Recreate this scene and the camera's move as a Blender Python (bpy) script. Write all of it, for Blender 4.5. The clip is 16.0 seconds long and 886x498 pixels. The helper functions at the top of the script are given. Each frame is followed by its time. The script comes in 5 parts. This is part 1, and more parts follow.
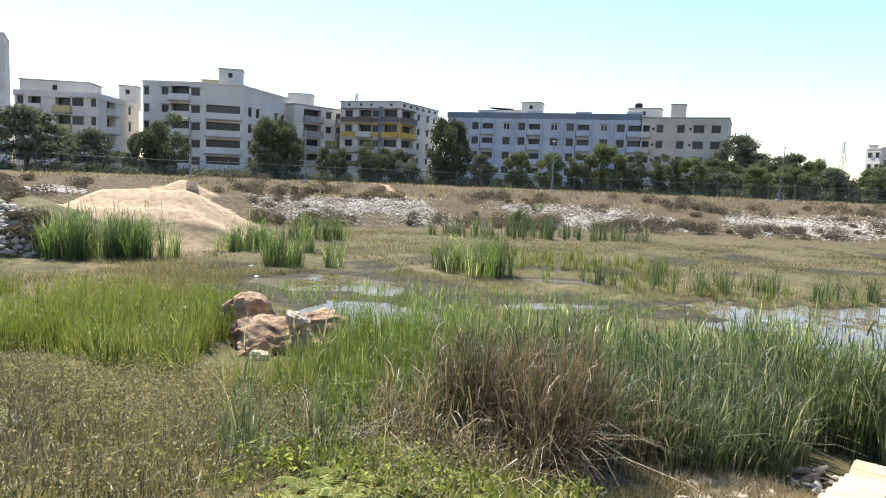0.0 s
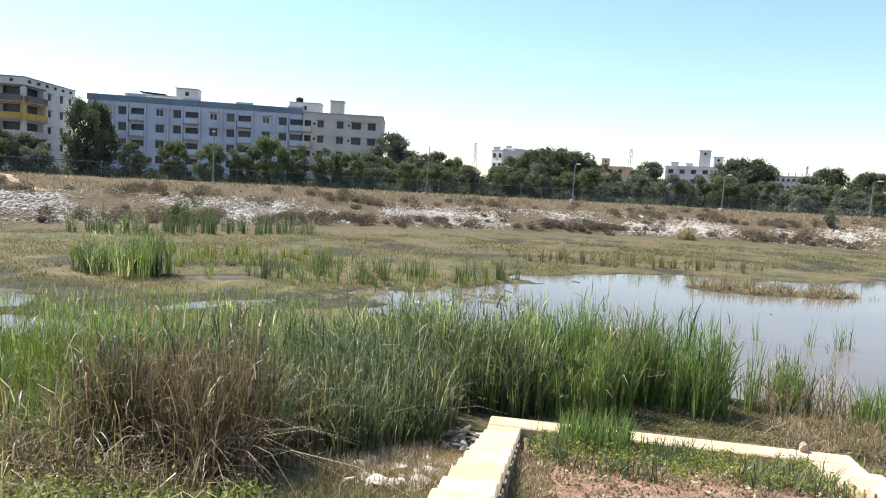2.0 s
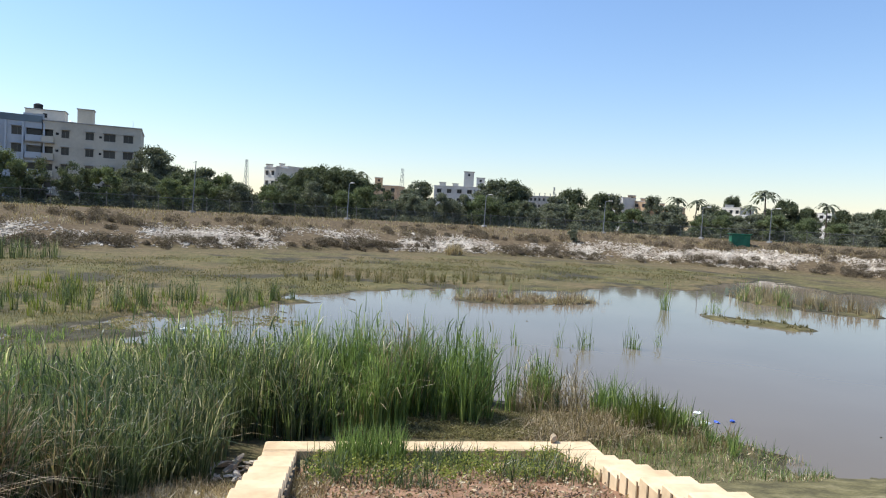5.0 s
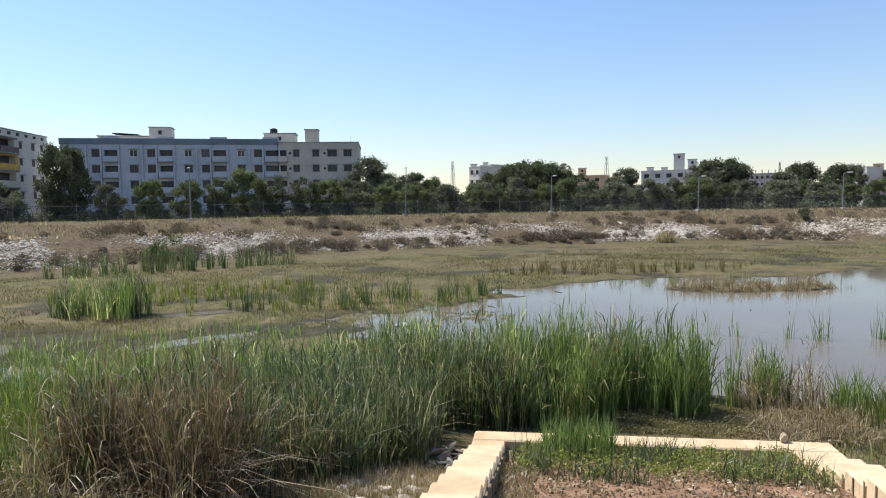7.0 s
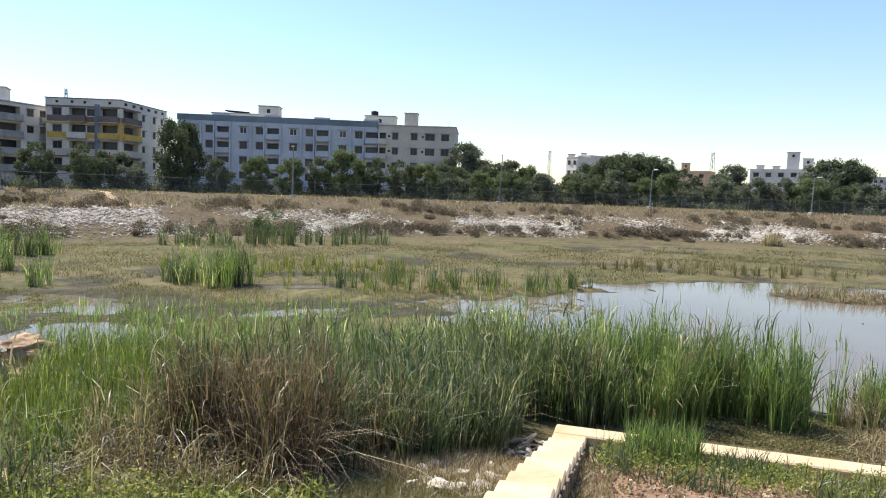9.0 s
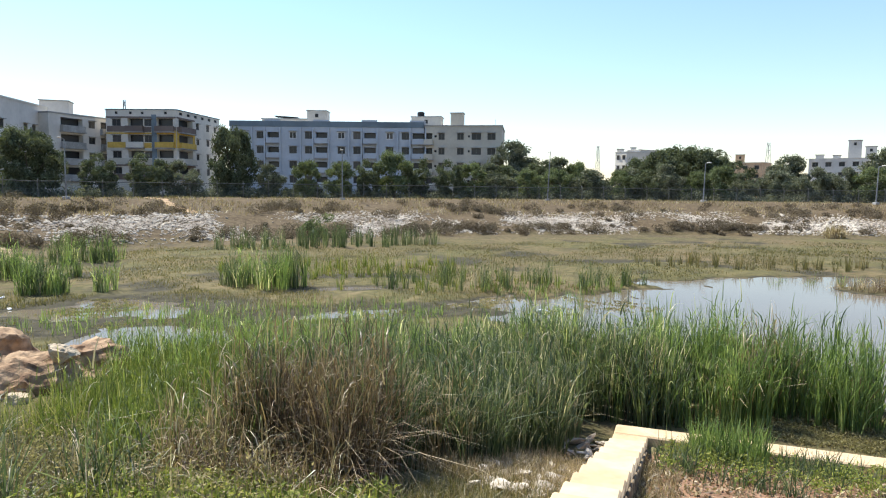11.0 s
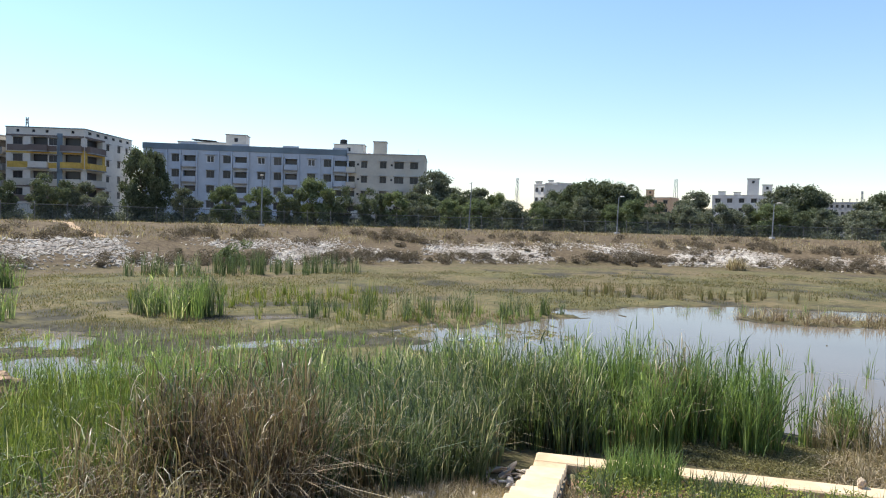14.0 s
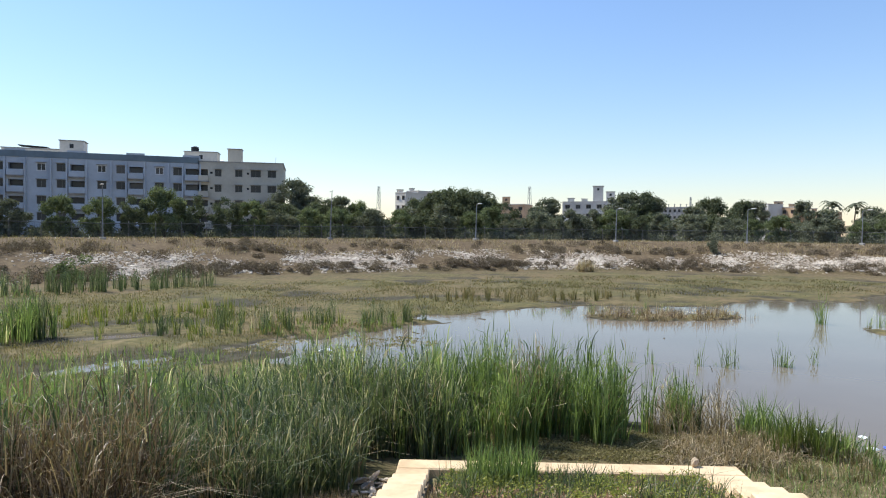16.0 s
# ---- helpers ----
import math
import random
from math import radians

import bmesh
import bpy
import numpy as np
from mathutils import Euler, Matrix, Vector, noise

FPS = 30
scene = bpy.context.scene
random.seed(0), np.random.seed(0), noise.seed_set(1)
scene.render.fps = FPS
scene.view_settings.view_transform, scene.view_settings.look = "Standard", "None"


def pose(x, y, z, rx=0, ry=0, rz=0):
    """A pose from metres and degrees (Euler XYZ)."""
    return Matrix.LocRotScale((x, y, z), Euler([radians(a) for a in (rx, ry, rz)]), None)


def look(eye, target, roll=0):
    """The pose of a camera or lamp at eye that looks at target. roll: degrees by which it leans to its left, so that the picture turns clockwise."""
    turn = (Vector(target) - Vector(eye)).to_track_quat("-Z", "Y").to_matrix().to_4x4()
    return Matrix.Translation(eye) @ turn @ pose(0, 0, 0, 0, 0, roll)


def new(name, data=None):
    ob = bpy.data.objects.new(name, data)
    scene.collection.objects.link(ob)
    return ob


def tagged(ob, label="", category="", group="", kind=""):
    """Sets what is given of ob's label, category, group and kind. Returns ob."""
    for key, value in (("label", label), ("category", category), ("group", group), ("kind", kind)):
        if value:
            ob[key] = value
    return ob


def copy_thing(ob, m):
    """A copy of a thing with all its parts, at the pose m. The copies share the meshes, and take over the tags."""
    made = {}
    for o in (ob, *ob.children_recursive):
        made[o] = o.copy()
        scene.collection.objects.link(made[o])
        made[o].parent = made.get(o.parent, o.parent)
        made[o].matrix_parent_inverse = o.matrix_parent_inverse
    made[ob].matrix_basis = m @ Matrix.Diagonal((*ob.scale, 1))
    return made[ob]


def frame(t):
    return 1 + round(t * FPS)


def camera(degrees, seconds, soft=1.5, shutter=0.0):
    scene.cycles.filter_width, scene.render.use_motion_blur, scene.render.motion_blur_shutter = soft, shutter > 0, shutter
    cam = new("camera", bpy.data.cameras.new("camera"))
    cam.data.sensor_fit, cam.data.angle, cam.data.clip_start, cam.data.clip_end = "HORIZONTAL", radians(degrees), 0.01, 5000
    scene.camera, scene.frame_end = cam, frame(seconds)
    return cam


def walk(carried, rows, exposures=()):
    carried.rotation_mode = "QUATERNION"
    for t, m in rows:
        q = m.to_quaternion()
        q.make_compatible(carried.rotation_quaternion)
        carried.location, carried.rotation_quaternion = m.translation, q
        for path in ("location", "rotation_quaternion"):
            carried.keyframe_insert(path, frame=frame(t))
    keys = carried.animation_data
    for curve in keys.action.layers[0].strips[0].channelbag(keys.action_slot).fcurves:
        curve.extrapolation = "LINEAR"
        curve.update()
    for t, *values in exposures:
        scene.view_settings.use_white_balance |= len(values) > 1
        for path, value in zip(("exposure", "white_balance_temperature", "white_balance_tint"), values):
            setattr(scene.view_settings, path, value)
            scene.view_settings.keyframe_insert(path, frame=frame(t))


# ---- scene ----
cam = camera(66.69, 16.0, soft=1.1)
# seconds, stops, kelvin, tint
EXPOSURES = [(0.0, 1.11, 6250, 8), (1.5, 1.06, 6150, 8), (3.0, 0.84, 6100, 8), (4.5, 0.62, 6000, 7), (7.0, 0.51, 6150, 8), (7.5, 0.70, 6200, 8), (8.5, 0.83, 6250, 8),
             (11.5, 0.95, 6300, 6), (12.5, 1.01, 6220, 6), (14.0, 0.81, 6080, 8), (16.0, 0.61, 6050, 8)]
# seconds, x, y, z, then the turn in degrees
PATH = [
    (0.0, -0.086, 0.004, 4.511, 83.91, -2.43, 0.42),
    (0.5, -0.076, 0.150, 4.491, 83.88, -3.22, -7.54),
    (1.0, -0.030, 0.070, 4.501, 83.89, -3.23, -17.08),
    (1.5, -0.019, 0.129, 4.514, 84.27, -2.63, -25.18),
    (2.0, 0.028, 0.166, 4.474, 84.71, -3.14, -27.46),
    (2.5, 0.041, 0.165, 4.447, 85.87, -3.13, -27.92),
    (3.0, 0.007, 0.128, 4.491, 86.19, -3.09, -31.53),
    (3.5, 0.031, 0.115, 4.468, 86.17, -2.83, -33.30),
    (4.0, 0.049, 0.062, 4.508, 87.02, -2.60, -34.80),
    (4.5, 0.009, 0.050, 4.505, 88.70, -3.38, -38.50),
    (4.7, 0.012, 0.050, 4.503, 87.95, -3.42, -42.60),
    (5.2, 0.040, 0.030, 4.495, 87.30, -2.60, -47.30),
    (5.75, 0.080, 0.005, 4.485, 87.10, -1.10, -47.90),
    (6.3, 0.130, -0.020, 4.475, 87.10, 0.50, -43.00),
    (6.8, 0.165, -0.032, 4.467, 86.80, 1.41, -33.76),
    (7.0, 0.170, -0.032, 4.465, 86.42, 0.84, -29.10),
    (7.5, 0.156, -0.015, 4.475, 85.17, -0.50, -22.23),
    (8.0, 0.141, -0.070, 4.454, 85.23, -0.78, -21.16),
    (8.5, 0.139, -0.078, 4.484, 84.50, -1.41, -21.49),
    (8.7, 0.137, -0.080, 4.487, 84.99, -1.78, -21.49),
    (11.0, 0.002, -0.082, 4.524, 85.06, -0.59, -17.17),
    (11.5, -0.114, -0.044, 4.487, 83.40, -0.70, -12.20),
    (12.0, -0.089, -0.022, 4.474, 85.22, -1.10, -10.12),
    (12.5, -0.168, -0.138, 4.519, 86.45, -2.62, -11.38),
    (13.0, -0.144, -0.164, 4.518, 87.73, -2.93, -15.41),
    (13.5, -0.094, -0.123, 4.510, 87.35, -2.42, -19.86),
    (14.0, -0.060, -0.099, 4.534, 87.62, -1.61, -23.80),
    (14.5, -0.029, -0.065, 4.518, 87.52, -1.24, -26.85),
    (15.0, 0.001, -0.035, 4.491, 87.42, -0.96, -30.01),
    (15.5, 0.044, -0.034, 4.488, 87.84, -0.83, -32.67),
    (16.0, 0.087, -0.050, 4.501, 88.56, -0.61, -35.45),
]
walk(cam, [(t, pose(*p)) for t, *p in PATH], EXPOSURES)

# ---- light ----
SUN_AZ, SUN_EL = radians(-32), radians(55)      # azimuth from +y towards +x
world = bpy.data.worlds.new("world")
scene.world = world
world.use_nodes = True
wn = world.node_tree.nodes
sky = wn.new("ShaderNodeTexSky")
sky.sky_type = "NISHITA"
sky.sun_disc = False
sky.sun_elevation, sky.sun_rotation = SUN_EL, SUN_AZ
sky.air_density, sky.dust_density, sky.ozone_density = 1.6, 0.06, 3.8
sky.altitude = 600
bg = wn["Background"]
bg.inputs["Strength"].default_value = 0.1
tint = wn.new("ShaderNodeMix")
tint.data_type, tint.blend_type = "RGBA", "MULTIPLY"
tint.inputs["Factor"].default_value = 1.0
tint.inputs["B"].default_value = (0.985, 0.965, 1.09, 1)
world.node_tree.links.new(sky.outputs[0], tint.inputs["A"])
world.node_tree.links.new(tint.outputs["Result"], bg.inputs["Color"])
sun_data = bpy.data.lights.new("sun", "SUN")
sun_data.energy, sun_data.angle, sun_data.color = 5.0, radians(0.55), (1.0, 0.95, 0.86)
sun = new("sun", sun_data)
toward = Vector((math.sin(SUN_AZ) * math.cos(SUN_EL), math.cos(SUN_AZ) * math.cos(SUN_EL), math.sin(SUN_EL)))
sun.matrix_basis = look(toward * 200, (0, 0, 0))

# ---- materials ----


def node_mat(name):
    m = bpy.data.materials.new(name)
    m.use_nodes = True
    return m, m.node_tree, m.node_tree.nodes["Principled BSDF"]


def noise_node(nt, scale, detail=4.0, coords=None):
    n = nt.nodes.new("ShaderNodeTexNoise")
    n.inputs["Scale"].default_value, n.inputs["Detail"].default_value = scale, detail
    if coords is None:
        coords = nt.nodes.new("ShaderNodeNewGeometry").outputs["Position"]
    nt.links.new(coords, n.inputs["Vector"])
    return n.outputs["Fac"]


def ramp(nt, fac, stops):
    r = nt.nodes.new("ShaderNodeValToRGB")
    r.color_ramp.elements[0].position, r.color_ramp.elements[0].color = stops[0][0], (*stops[0][1], 1)
    r.color_ramp.elements[1].position, r.color_ramp.elements[1].color = stops[-1][0], (*stops[-1][1], 1)
    for p, c in stops[1:-1]:
        e = r.color_ramp.elements.new(p)
        e.color = (*c, 1)
    nt.links.new(fac, r.inputs["Fac"])
    return r.outputs["Color"]


def mix(nt, fac, a, b, blend="MIX"):
    n = nt.nodes.new("ShaderNodeMix")
    n.data_type, n.blend_type = "RGBA", blend
    for sock, val in ((n.inputs["Factor"], fac), (n.inputs["A"], a), (n.inputs["B"], b)):
        if isinstance(val, (int, float)):
            sock.default_value = val
        elif isinstance(val, tuple):
            sock.default_value = (*val, 1)
        else:
            nt.links.new(val, sock)
    return n.outputs["Result"]


def bump(nt, bsdf, height, strength, distance):
    b = nt.nodes.new("ShaderNodeBump")
    b.inputs["Strength"].default_value, b.inputs["Distance"].default_value = strength, distance
    nt.links.new(height, b.inputs["Height"])
    nt.links.new(b.outputs["Normal"], bsdf.inputs["Normal"])


def rough_mat(name, colour, dark, grain=6.0, stain=0.5, rough=0.85, relief=0.02, spec=0.3, metal=0.0, grit=0.55):
    """A surface of two tones: fine grain and wide stains."""
    m, nt, b = node_mat(name)
    fine, wide = noise_node(nt, grain, 6), noise_node(nt, stain, 5)
    c1 = ramp(nt, wide, [(0.35, dark), (0.62, colour)])
    c2 = mix(nt, ramp(nt, fine, [(0.3, (0.55,) * 3), (0.65, (1.0,) * 3)]), (0, 0, 0), c1)
    c3 = mix(nt, grit, c1, c2)
    nt.links.new(c3, b.inputs["Base Color"])
    b.inputs["Roughness"].default_value, b.inputs["Metallic"].default_value = rough, metal
    b.inputs["Specular IOR Level"].default_value = spec
    if relief:
        bump(nt, b, fine, 0.6, relief)
    return m


def leaf_mat(name, stops, through_light=0.5, rough=0.45, patch=0.25):
    """Blades and leaves: a colour for each island, some light passing through."""
    m, nt, b = node_mat(name)
    geo = nt.nodes.new("ShaderNodeNewGeometry")
    wide = noise_node(nt, patch, 3, geo.outputs["Position"])
    mathn = nt.nodes.new("ShaderNodeMath")
    mathn.operation = "MULTIPLY_ADD"
    nt.links.new(geo.outputs["Random Per Island"], mathn.inputs[0])
    mathn.inputs[1].default_value = 0.9
    sub = nt.nodes.new("ShaderNodeMath")
    sub.operation = "MULTIPLY_ADD"
    nt.links.new(wide, sub.inputs[0])
    sub.inputs[1].default_value, sub.inputs[2].default_value = 1.0, -0.45
    nt.links.new(sub.outputs[0], mathn.inputs[2])
    col = ramp(nt, mathn.outputs[0], stops)
    nt.links.new(col, b.inputs["Base Color"])
    b.inputs["Roughness"].default_value = rough
    b.inputs["Specular IOR Level"].default_value = 0.45 if rough < 0.7 else 0.12
    tr = nt.nodes.new("ShaderNodeBsdfTranslucent")
    nt.links.new(mix(nt, 0.5, col, mix(nt, 1.0, col, (1.5, 1.6, 0.6), "MULTIPLY")), tr.inputs["Color"])
    ms = nt.nodes.new("ShaderNodeMixShader")
    ms.inputs[0].default_value = through_light
    nt.links.new(b.outputs[0], ms.inputs[1])
    nt.links.new(tr.outputs[0], ms.inputs[2])
    nt.links.new(ms.outputs[0], nt.nodes["Material Output"].inputs["Surface"])
    return m


def ground_mat():
    """Marsh turf, with dry soil, loose earth and grass on the banks mixed in by zone."""
    m, nt, b = node_mat("ground")
    pos = nt.nodes.new("ShaderNodeNewGeometry").outputs["Position"]
    n_big, n_mid, n_fine, n_grain = (noise_node(nt, s, 5, pos) for s in (0.11, 0.5, 2.3, 14.0))

    def zone(key, soft=0.35):
        a = nt.nodes.new("ShaderNodeAttribute")
        a.attribute_name = key
        mm = nt.nodes.new("ShaderNodeMath")
        mm.operation = "MULTIPLY_ADD"
        nt.links.new(n_mid, mm.inputs[0])
        mm.inputs[1].default_value = soft * 2
        ad = nt.nodes.new("ShaderNodeMath")
        ad.operation = "SUBTRACT"
        nt.links.new(a.outputs["Fac"], ad.inputs[0])
        ad.inputs[1].default_value = soft
        nt.links.new(ad.outputs[0], mm.inputs[2])
        r = nt.nodes.new("ShaderNodeMapRange")
        r.inputs["From Min"].default_value, r.inputs["From Max"].default_value = 0.3, 0.7
        nt.links.new(mm.outputs[0], r.inputs["Value"])
        return r.outputs["Result"]

    marsh = ramp(nt, n_mid, [(0.3, (0.076, 0.062, 0.034)), (0.45, (0.113, 0.098, 0.042)), (0.58, (0.139, 0.119, 0.050)), (0.75, (0.188, 0.145, 0.081))])
    marsh = mix(nt, ramp(nt, n_big, [(0.42, (0, 0, 0)), (0.68, (0.85, 0.85, 0.85))]), marsh, (0.173, 0.121, 0.069))
    marsh = mix(nt, ramp(nt, n_fine, [(0.38, (0.7, 0.7, 0.7)), (0.58, (0, 0, 0))]), marsh, (0.066, 0.062, 0.027))
    dry = ramp(nt, n_fine, [(0.3, (0.075, 0.065, 0.035)), (0.55, (0.14, 0.12, 0.058)), (0.75, (0.21, 0.175, 0.10))])
    bankgrass = ramp(nt, n_fine, [(0.3, (0.074, 0.051, 0.031)), (0.55, (0.122, 0.089, 0.052)), (0.75, (0.165, 0.125, 0.072))])
    red = ramp(nt, n_fine, [(0.3, (0.15, 0.08, 0.048)), (0.7, (0.33, 0.20, 0.125))])
    sand = ramp(nt, n_fine, [(0.25, (0.31, 0.21, 0.12)), (0.5, (0.44, 0.315, 0.195)), (0.75, (0.52, 0.39, 0.26))])
    mud = ramp(nt, n_fine, [(0.3, (0.035, 0.03, 0.02)), (0.7, (0.08, 0.07, 0.045))])
    col = mix(nt, zone("mud"), marsh, mud)
    col = mix(nt, zone("bank"), col, bankgrass)
    col = mix(nt, zone("dry"), col, dry)
    col = mix(nt, zone("red"), col, red)
    col = mix(nt, zone("sand", 0.2), col, sand)
    col = mix(nt, 0.35, col, mix(nt, 1.0, col, ramp(nt, n_grain, [(0.3, (0.35,) * 3), (0.7, (1.5,) * 3)]), "MULTIPLY"))
    nt.links.new(col, b.inputs["Base Color"])
    b.inputs["Roughness"].default_value = 0.95
    b.inputs["Specular IOR Level"].default_value = 0.1
    bump(nt, b, n_fine, 0.8, 0.12)
    return m


def water_mat():
    m, nt, b = node_mat("water")
    pos = nt.nodes.new("ShaderNodeNewGeometry").outputs["Position"]
    c = ramp(nt, noise_node(nt, 0.15, 3, pos), [(0.3, (0.138, 0.110, 0.080)), (0.7, (0.165, 0.134, 0.099))])
    nt.links.new(c, b.inputs["Base Color"])
    b.inputs["Roughness"].default_value = 0.05
    b.inputs["IOR"].default_value = 1.33
    b.inputs["Specular IOR Level"].default_value = 0.18
    bump(nt, b, noise_node(nt, 1.6, 3, pos), 0.08, 0.02)
    return m


def glass_mat():
    m, nt, b = node_mat("window_glass")
    r = nt.nodes.new("ShaderNodeObjectInfo").outputs["Random"]
    nt.links.new(ramp(nt, r, [(0.2, (0.010, 0.010, 0.011)), (0.7, (0.028, 0.026, 0.025)), (0.95, (0.08, 0.07, 0.065))]), b.inputs["Base Color"])
    b.inputs["Roughness"].default_value = 0.3
    return m


MARSH = ground_mat()
WATER = water_mat()
GLASS = glass_mat()
REED = leaf_mat("reed_green", [(0.0, (0.060, 0.092, 0.031)), (0.35, (0.126, 0.176, 0.056)), (0.7, (0.224, 0.287, 0.095)), (0.93, (0.350, 0.385, 0.161)), (1.0, (0.728, 0.644, 0.420))])
REED_DARK = leaf_mat("reed_dark", [(0.0, (0.027, 0.041, 0.020)), (0.35, (0.060, 0.083, 0.040)), (0.7, (0.112, 0.138, 0.069)), (0.94, (0.195, 0.205, 0.117)), (1.0, (0.488, 0.429, 0.312))])
REED_BRIGHT = leaf_mat("reed_bright", [(0.0, (0.049, 0.064, 0.015)), (0.4, (0.093, 0.119, 0.026)), (0.75, (0.158, 0.183, 0.046)), (1.0, (0.322, 0.287, 0.127))])
REED_OLIVE = leaf_mat("reed_olive", [(0.0, (0.084, 0.105, 0.022)), (0.5, (0.147, 0.182, 0.036)), (0.85, (0.224, 0.210, 0.063)), (1.0, (0.336, 0.252, 0.119))])
REED_DRY = leaf_mat("reed_dry", [(0.0, (0.066, 0.041, 0.026)), (0.4, (0.172, 0.113, 0.066)), (0.75, (0.328, 0.231, 0.135)), (0.93, (0.611, 0.486, 0.316)), (1.0, (0.880, 0.851, 0.632))], 0.25)
STRAW = leaf_mat("straw", [(0.0, (0.134, 0.096, 0.048)), (0.5, (0.288, 0.216, 0.120)), (1.0, (0.576, 0.461, 0.288))], 0.25)
TURF = leaf_mat("turf_blades", [(0.0, (0.089, 0.084, 0.030)), (0.4, (0.154, 0.138, 0.051)), (0.7, (0.217, 0.172, 0.083)), (1.0, (0.339, 0.246, 0.144))], 0.35)
WEED = leaf_mat("weed_leaves", [(0.0, (0.102, 0.087, 0.047)), (0.3, (0.187, 0.162, 0.084)), (0.65, (0.272, 0.241, 0.106)), (1.0, (0.446, 0.350, 0.212))], 0.35, 0.8)
FERN = leaf_mat("fern_leaves", [(0.0, (0.101, 0.133, 0.039)), (0.5, (0.219, 0.242, 0.062)), (1.0, (0.423, 0.406, 0.140))], 0.5, 0.8)
SCRUB = leaf_mat("scrub_twigs", [(0.0, (0.085, 0.062, 0.042)), (0.5, (0.155, 0.12, 0.083)), (1.0, (0.25, 0.20, 0.145))], 0.15, 0.9)
LEAF_A = leaf_mat("tree_leaves", [(0.0, (0.061, 0.069, 0.039)), (0.5, (0.107, 0.119, 0.068)), (1.0, (0.187, 0.200, 0.118))], 0.22, 0.9)
LEAF_B = leaf_mat("tree_leaves_grey", [(0.0, (0.083, 0.090, 0.063)), (0.5, (0.146, 0.154, 0.104)), (1.0, (0.240, 0.238, 0.169))], 0.22, 0.9)
LEAF_C = leaf_mat("tree_leaves_fresh", [(0.0, (0.076, 0.090, 0.044)), (0.5, (0.132, 0.153, 0.075)), (1.0, (0.215, 0.236, 0.121))], 0.25, 0.9)
BARK = rough_mat("bark", (0.16, 0.12, 0.085), (0.08, 0.06, 0.045), 9, 1.0)
BOULDER = rough_mat("boulder", (0.49, 0.325, 0.19), (0.15, 0.08, 0.042), 7, 3.0, 0.92, 0.09)
PALE_ROCK = rough_mat("pale_rock", (0.62, 0.49, 0.34), (0.46, 0.35, 0.23), 6, 2.0, 0.9, 0.04)
RIPRAP = rough_mat("riprap_stone", (0.60, 0.52, 0.42), (0.36, 0.295, 0.225), 3, 0.5, 0.95, 0.04)
RUBBLE = rough_mat("rubble_stone", (0.60, 0.52, 0.42), (0.36, 0.29, 0.21), 9, 2.5, 0.9, 0.02)
CREAM = rough_mat("cream_wall_paint", (0.69, 0.51, 0.315), (0.53, 0.375, 0.215), 7, 1.1, 0.85, 0.012, grit=0.35)
# dark tone for the wall's painted rib shadows and thin streaks
DARK_PLASTER = rough_mat("dark_plaster", (0.30, 0.22, 0.13), (0.12, 0.09, 0.06), 8, 2.0, 0.9, 0.01)
STEEL = rough_mat("galvanised_steel", (0.27, 0.275, 0.28), (0.18, 0.18, 0.185), 12, 1.0, 0.5, 0, 0.5, 0.3)
FENCE_WIRE = rough_mat("fence_wire", (0.13, 0.13, 0.12), (0.08, 0.08, 0.075), 12, 1.0, 0.6, 0, 0.4, 0.4)
EARTH = rough_mat("bare_earth", (0.46, 0.31, 0.17), (0.33, 0.21, 0.11), 4, 0.8)
FENCE_POST = rough_mat("fence_post", (0.20, 0.19, 0.17), (0.13, 0.12, 0.11), 5, 0.6)
CONCRETE = rough_mat("concrete", (0.42, 0.40, 0.37), (0.28, 0.27, 0.25), 5, 0.6)
WHITE_PAINT = rough_mat("white_plaster", (0.67, 0.62, 0.55), (0.56, 0.515, 0.455), 2, 0.25, 0.85, 0.01, grit=0.15)
OFFWHITE = rough_mat("offwhite_plaster", (0.68, 0.62, 0.53), (0.57, 0.515, 0.44), 2, 0.25, 0.85, 0.01, grit=0.15)
BLUE_GREY = rough_mat("bluegrey_plaster", (0.49, 0.515, 0.55), (0.42, 0.445, 0.48), 2, 0.25, 0.85, 0.01, grit=0.15)
SLATE = rough_mat("slate_paint", (0.19, 0.23, 0.255), (0.14, 0.17, 0.19), 2, 0.3, 0.8, 0.01, grit=0.15)
BEIGE = rough_mat("beige_plaster", (0.56, 0.505, 0.41), (0.47, 0.42, 0.34), 2, 0.25, 0.85, 0.01, grit=0.15)
YELLOW = rough_mat("yellow_plaster", (0.66, 0.44, 0.10), (0.56, 0.36, 0.08), 2, 0.3, 0.85, 0.01)
BROWN = rough_mat("brown_plaster", (0.21, 0.16, 0.13), (0.16, 0.12, 0.10), 2, 0.3, 0.85, 0.01, grit=0.15)
PALE_YELLOW = rough_mat("pale_yellow_plaster", (0.58, 0.47, 0.22), (0.48, 0.38, 0.18), 2, 0.3, 0.85, 0.01)
PEACH = rough_mat("peach_plaster", (0.68, 0.46, 0.28), (0.56, 0.37, 0.22), 2, 0.3, 0.85, 0.01)
# near-black for tanks and roof sheet; also stands in for shade inside openings
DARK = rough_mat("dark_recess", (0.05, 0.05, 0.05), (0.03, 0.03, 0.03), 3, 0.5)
GREEN_SHEET = rough_mat("green_sheet", (0.03, 0.16, 0.09), (0.02, 0.11, 0.06), 6, 1.0, 0.5, 0.01)
WHITE_PLASTIC = rough_mat("white_plastic", (0.85, 0.85, 0.83), (0.75, 0.75, 0.73), 8, 3.0, 0.4, 0)
BLUE_PLASTIC = rough_mat("blue_plastic", (0.05, 0.12, 0.55), (0.04, 0.09, 0.4), 8, 3.0, 0.4, 0)
